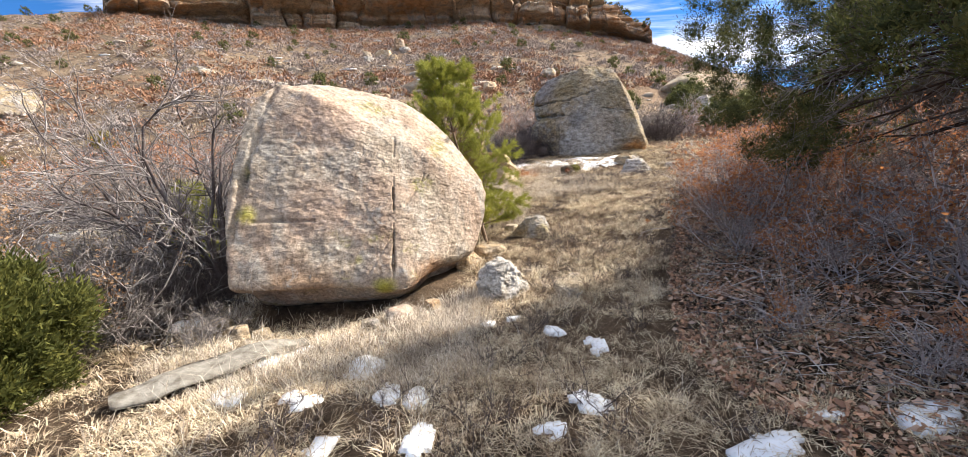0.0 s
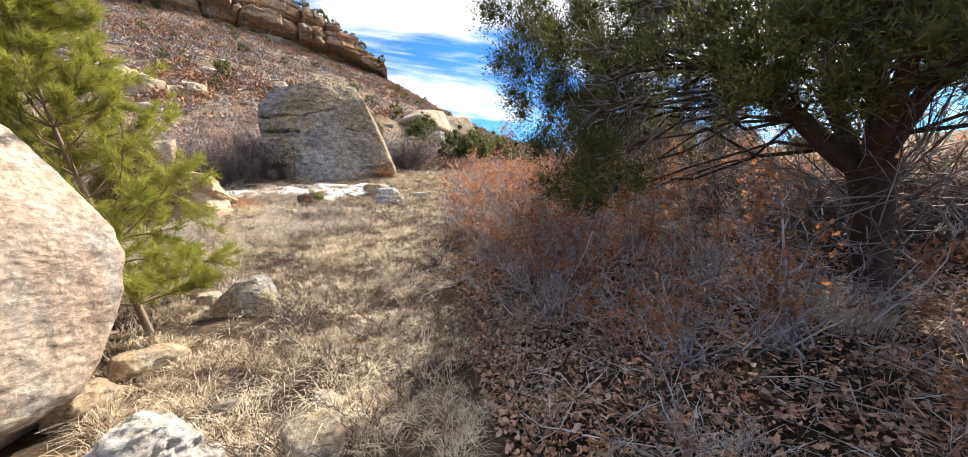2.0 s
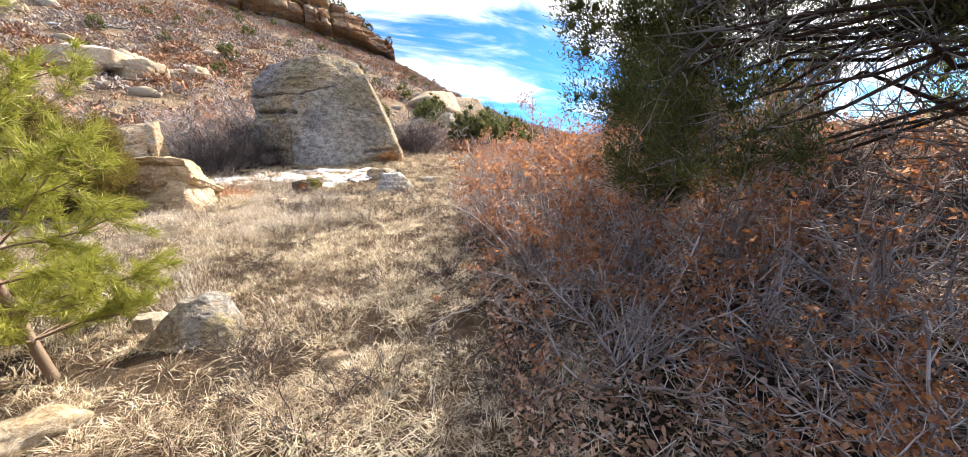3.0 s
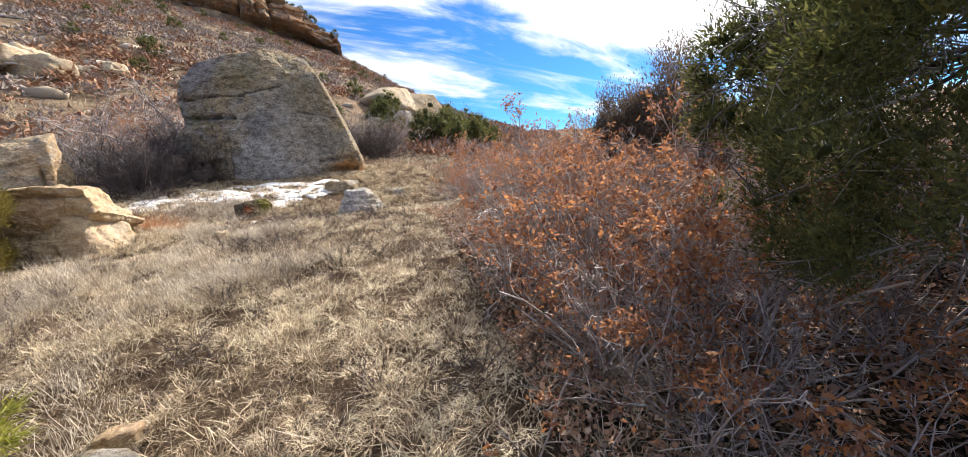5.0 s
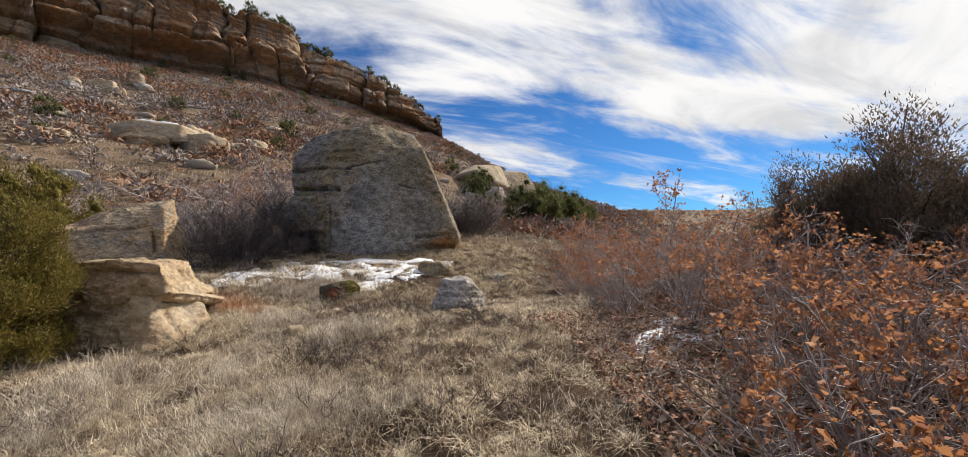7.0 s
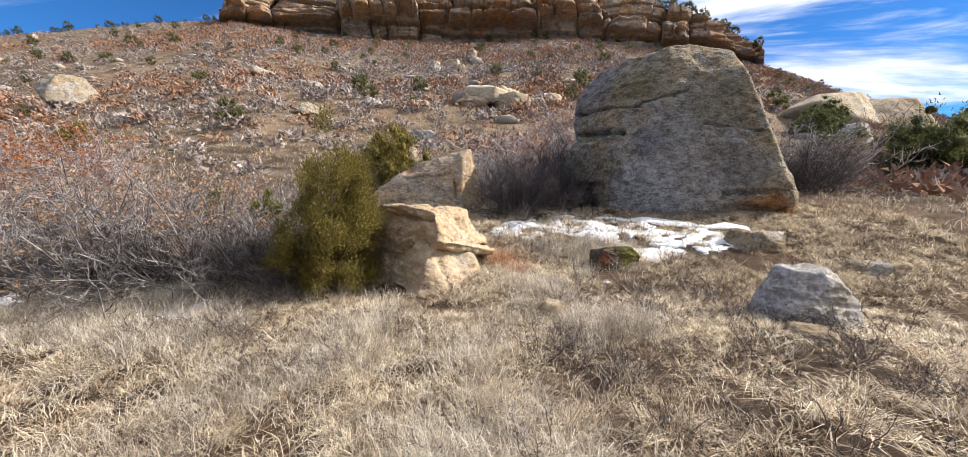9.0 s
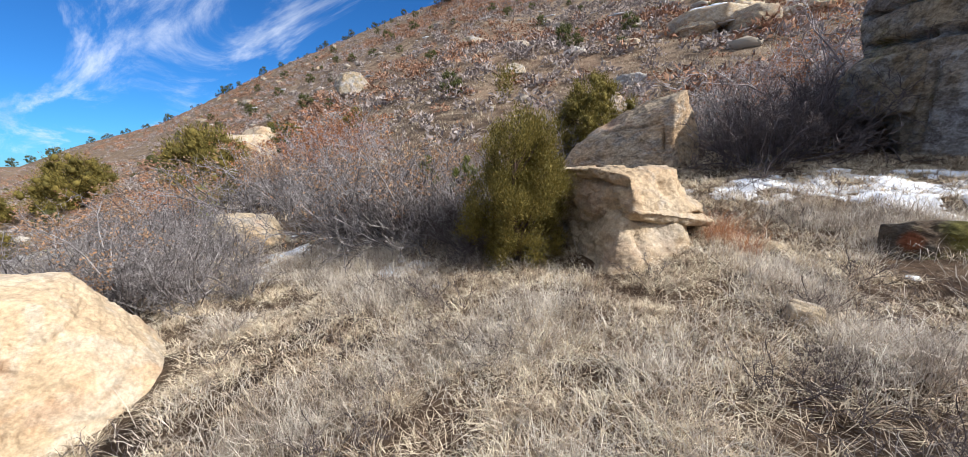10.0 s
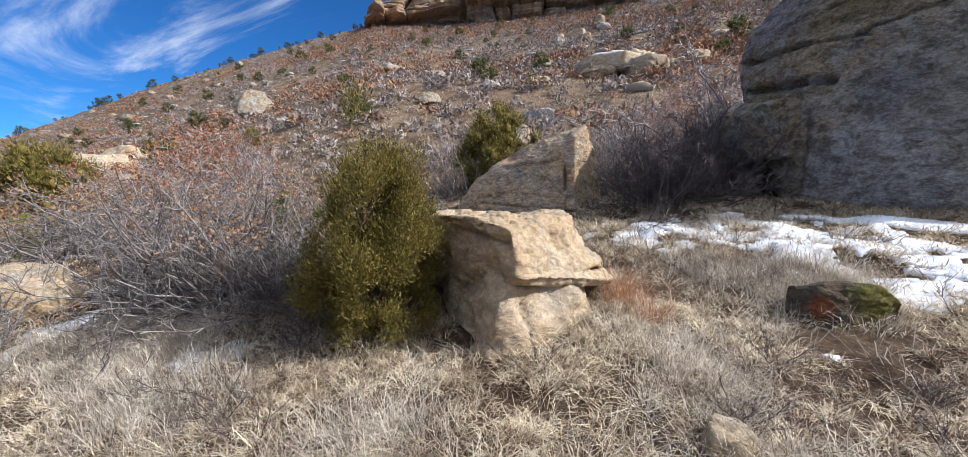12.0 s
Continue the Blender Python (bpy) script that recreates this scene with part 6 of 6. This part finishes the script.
grass("tall_grass", "tall pale dry grass with fine seed stems", 90000, 20, (-4.0, 4.2, 2.4, 15.5), tall_density, lambda x, y: 0.13 + 0.13 * patchy(x, y, 0.8, 61), M_TALLGRASS, 92, (0.1, 1.2), 0.0036)
grass("far_grass", "pale dry grass on the upper slope", 60000, 8, (-34, 34, 4, 46), lambda x, y: np.where((np.abs(x - 1) > 7) | (y > 17), 0.8, 0.0) * np.clip(1.1 - np.hypot(x - 2, y - 7) / 42, 0, 1), lambda x, y: 0.22 + 0 * x, M_GRASS, 93, (0.2, 0.9), 0.006)


def leaf_litter():
    rng = np.random.default_rng(95)
    n = 62000
    y = 1.2 + 9.5 * rng.random(n)
    x = np.interp(y, [1.2, 3.2, 4.6, 6.9, 10], [2.2, 1.9, 2.4, 3.6, 5.0]) + 5.5 * rng.random(n) ** 1.3
    c = np.stack([x, y, land_z(x, y) + 0.015 + 0.03 * rng.random(n)], 1)
    way = unit(np.stack([rng.normal(size=n), rng.normal(size=n), 0.5 * rng.normal(size=n)], 1))
    side = unit(np.cross(way, [0, 0, 1.0]) + 0.8 * rng.normal(size=(n, 3)))
    o = np.array([[0.0, 0.0], [0.2, 0.3], [0.33, 0.72], [0.0, 1.0], [-0.28, 0.6], [-0.12, 0.25]])
    s = 0.025 + 0.035 * rng.random(n)
    v = c[:, None] + s[:, None, None] * (side[:, None] * o[None, :, :1] + way[:, None] * o[None, :, 1:])
    v = v.reshape(-1, 3) + 0.004 * rng.normal(size=(n * len(o), 3))
    ob = new("leaf_litter", to_mesh("leaf_litter", v, np.arange(n * len(o)).reshape(n, -1), M_LITTER))
    tagged(ob, "fallen brown oak leaves under the thicket", "leaves", kind="stuff")


leaf_litter()


def fallen_twigs():
    """Dead grey sticks lying criss-cross under the thicket."""
    rng = np.random.default_rng(96)
    n = 2600
    y = 1.4 + 8.0 * rng.random(n)
    x = np.interp(y, [1.4, 3.2, 4.6, 6.9, 10], [2.6, 2.2, 2.7, 3.9, 5.2]) + 3.6 * rng.random(n) ** 1.3
    p = np.stack([x, y, land_z(x, y) + 0.03 + 0.16 * rng.random(n) ** 2], 1)
    a = rng.random(n) * 2 * np.pi
    way = np.stack([np.cos(a), np.sin(a), 0.25 * rng.normal(size=n)], 1)
    length = (0.1 + 0.4 * rng.random(n) ** 2)[:, None]
    mid = p + way * length * 0.5 + 0.08 * length * rng.normal(size=(n, 3))
    end = p + way * length + 0.12 * length * rng.normal(size=(n, 3))
    thick = 0.0013 + 0.003 * rng.random(n) ** 2
    v, q = tubes(np.concatenate([p, mid]), np.concatenate([mid, end]), np.concatenate([thick, thick * 0.8]), np.concatenate([thick * 0.8, thick * 0.5]), 4)
    ob = new("fallen_twigs", to_mesh("fallen_twigs", v, q, M_STICK))
    tagged(ob, "dead grey sticks lying under the thicket", "twigs", kind="stuff")


fallen_twigs()
# small dead weeds among the grass
weed = bush("dead_weed", bush_meshes(18, 0.6, 0.8, 7, M_DARKTWIG, None, 0, fine=2, tilt=65), 1.9, 9.9, 0, 0.4, "small dead weed with dark brittle stems", "weed", "weeds in the grass")
rng = np.random.default_rng(141)
weeds = []
while len(weeds) < 190:
    y = 2.2 + 13 * rng.random()
    x = np.interp(y, [2, 5, 8, 10, 15], [-1.5, 0.6, -0.4, -2.4, -1.5]) + rng.random() * np.interp(y, [2, 5, 8, 10, 15], [4.0, 2.4, 4.6, 7.2, 8.5])
    if off_rocks(np.array([x]), np.array([y]))[0] and (x - 0.3) ** 2 + (y - 13) ** 2 > 1.4:
        weeds.append((x, y, 360 * rng.random(), 0.2 + 0.32 * rng.random()))
for k in range(70):
    weeds.append((2.4 + 2.4 * rng.random(), 9.8 + 3.0 * rng.random(), 360 * rng.random(), 0.18 + 0.25 * rng.random()))
spread_copies(weed, weeds)
# a straw tussock by the juniper's trunk, and red-stemmed grass beside the ledge
grass("straw_tussock", "golden straw tussock beside the juniper trunk", 900, 300, (4.45, 4.75, 3.1, 3.5), lambda x, y: 1.0 + 0 * x, lambda x, y: 0.30 + 0 * x, M_TALLGRASS, 97, (0.3, 1.3), 0.003, 0.3)
grass("red_grass", "tuft of reddish seed stems beside the ledge", 420, 70, (1.45, 1.85, 12.9, 13.5), lambda x, y: 1.0 + 0 * x, lambda x, y: 0.30 + 0 * x, M_OAKLEAF, 98, (0.05, 0.5), 0.0025, 0.3)


def hillside(name, label, category, count, mat, seed, size, want, tris=30, lift=0.12, shape=0.8):
    """Brush on the far slope: loose tufts of small faces."""
    rng = np.random.default_rng(seed)
    az = np.radians(-112 + 196 * rng.random(count * 5))
    reach = far_angle(np.degrees(az))[1]
    r = 14 + (np.minimum(reach, 250) - 14) * rng.random(count * 5) ** 0.62
    x, y = HEART[0] + r * np.sin(az), HEART[1] + r * np.cos(az)
    trail = (np.abs(np.degrees(az) - np.interp(r, [14, 30, 50], [20, 22, 26])) < np.interp(r, [14, 40], [9, 3])) & (r < 45)
    rocky = (x > 1.6) & (x < 7.8) & (y > 16) & (y < 22) | (np.hypot(x - 0, y - 16.3) < 2.0)
    keep = (rng.random(len(x)) < want(x, y)) & (r < reach - 6) & ~trail & ~rocky
    x, y = x[keep][:count], y[keep][:count]
    n = len(x)
    s = size * (0.45 + 0.9 * rng.random(n)) * np.interp(np.hypot(x - 2, y - 7), [14, 40], [0.75, 1.0])
    c = np.stack([x, y, land_z(x, y)], 1)
    o = rng.normal(size=(n, tris, 3))
    o = o / np.linalg.norm(o, axis=2, keepdims=True) * rng.random((n, tris, 1)) ** 0.4
    o[..., 2] = np.abs(o[..., 2]) * shape
    k = (c[:, None] + o * s[:, None, None] * 0.62 + [0, 0, 0.0]).reshape(-1, 3)
    way = unit(o.reshape(-1, 3) * [0.8, 0.8, 0.6] + [0, 0, lift] + 0.4 * rng.normal(size=(n * tris, 3)))
    v, f = scatter_shapes(k, way, np.repeat(s, tris) * (0.12 + 0.18 * rng.random(n * tris)), np.array([[-0.26, 0], [0.26, 0], [0.05, 1.0]]), rng)
    ob = new(name, to_mesh(name, v, f, mat))
    tagged(ob, label, category, kind="stuff")


M_SCRUBGREY = plain("grey_slope_brush", [(0.16, 0.13, 0.115), (0.30, 0.25, 0.225), (0.44, 0.38, 0.345)], 0.9, 0.1, 0.2, 0.6)
M_SCRUBRUST = plain("rust_slope_brush", [(0.18, 0.10, 0.068), (0.32, 0.178, 0.112), (0.43, 0.26, 0.165)], 0.9, 0.1, 0.2, 0.6)
M_SCRUBTAN = plain("straw_slope_tufts", [(0.24, 0.19, 0.12), (0.38, 0.30, 0.19), (0.46, 0.38, 0.26)], 0.9, 0.1, 0.2, 0.6)
hillside("slope_brush", "leafless grey brush covering the slope", "brush", 8200, M_SCRUBGREY, 111, 1.3, lambda x, y: np.clip(patchy(x, y, 0.05, 71) * 1.4 - 0.05, 0, 1), 50)
hillside("slope_oak", "rust-brown scrub oak covering the slope", "brush", 5400, M_SCRUBRUST, 112, 1.4, lambda x, y: np.clip(patchy(x, y, 0.06, 72) * 3.2 - 1.05, 0, 1), 50)
hillside("slope_grass", "straw-coloured grass tufts on the slope", "grass", 4500, M_SCRUBTAN, 113, 0.6, lambda x, y: np.clip(patchy(x, y, 0.07, 73) * 2.5 - 0.8, 0, 1), 12)


def slope_stones():
    rng = np.random.default_rng(121)
    d, f = ico(1)
    n = 1500
    az = np.radians(-105 + 150 * rng.random(n))
    r = 20 + 118 * rng.random(n) ** 0.7
    x, y = HEART[0] + r * np.sin(az), HEART[1] + r * np.cos(az)
    keep = (patchy(x, y, 0.05, 81) > 0.42) & (r < far_angle(np.degrees(az))[1] - 1)
    x, y = x[keep], y[keep]
    s = 0.12 + 0.75 * rng.random(len(x)) ** 4
    jag = 0.65 + 0.7 * rng.random((len(x), len(d), 1))
    v = np.stack([x, y, land_z(x, y)], 1)[:, None] + d[None] * jag * s[:, None, None] * [1.4, 1.1, 0.6]
    faces = (np.arange(len(x))[:, None, None] * len(d) + f[None]).reshape(-1, 3)
    ob = new("slope_stones", to_mesh("slope_stones", v.reshape(-1, 3), faces, M_SCRUBSTONE))
    tagged(ob, "pale loose stones scattered over the slope", "stones", kind="stuff")


slope_stones()


def slope_snow():
    """Flecks of old snow between the bushes of the slope."""
    rng = np.random.default_rng(123)
    d, f = ico(1)
    n = 520
    az = np.radians(-70 + 90 * rng.random(n))
    r = 24 + 100 * rng.random(n) ** 0.7
    x, y = HEART[0] + r * np.sin(az), HEART[1] + r * np.cos(az)
    keep = (patchy(x, y, 0.045, 84) > 0.52) & (r < far_angle(np.degrees(az))[1] - 4)
    x, y = x[keep], y[keep]
    s = 0.15 + 0.6 * rng.random(len(x)) ** 3
    jag = 0.5 + 0.9 * rng.random((len(x), len(d), 1))
    v = np.stack([x, y, land_z(x, y) + 0.05], 1)[:, None] + d[None] * jag * s[:, None, None] * [1.7, 1.0, 0.22]
    faces = (np.arange(len(x))[:, None, None] * len(d) + f[None]).reshape(-1, 3)
    ob = new("slope_snow", to_mesh("slope_snow", v.reshape(-1, 3), faces, M_SNOW))
    tagged(ob, "flecks of old snow between the slope's bushes", "snow", kind="stuff")


slope_snow()


def slope_junipers():
    """Dark evergreens dotted over the slope and along the rim."""
    rng = np.random.default_rng(131)
    dots = []
    for _ in range(1600):
        a, r = -100 + 135 * rng.random(), 26 + 112 * rng.random() ** 0.6
        x, y = HEART[0] + r * math.sin(radians(a)), HEART[1] + r * math.cos(radians(a))
        if r < far_angle(a)[1] - 3 and all((x - p) ** 2 + (y - q) ** 2 > 26 for p, q, *_ in dots):
            dots.append((x, y, 360 * rng.random(), 0.8 + 1.5 * rng.random() ** 1.5))
    spread_copies(dot, dots[:190])
    rim = []
    for a in np.cumsum(np.full(120, 0.35) + 2.2 * rng.random(120) ** 3) - 104:
        r = far_angle(a)[1] - 6 * rng.random()
        if -44 < a < 22 or a > 40:
            continue
        rim.append((HEART[0] + r * math.sin(radians(a)), HEART[1] + r * math.cos(radians(a)), 90 * a, (0.7 + 1.5 * rng.random() ** 2) * r / 130))
    spread_copies(dot, rim)
    # trees along the top of the cliff
    for a in np.arange(-30, 21.5, 0.42) + 0.3 * rng.random(123)[: len(np.arange(-30, 21.5, 0.42))]:
        if rng.random() < 0.75:
            x, y, z = cliff_crest(a, 0.8 + 2.4 * rng.random())
            copy_thing(dot, pose(x, y, z - 0.4, 0, 0, 77 * a)).scale = Vector((1, 1, 1)) * (1.8 + 2.4 * rng.random() ** 2)


slope_junipers()
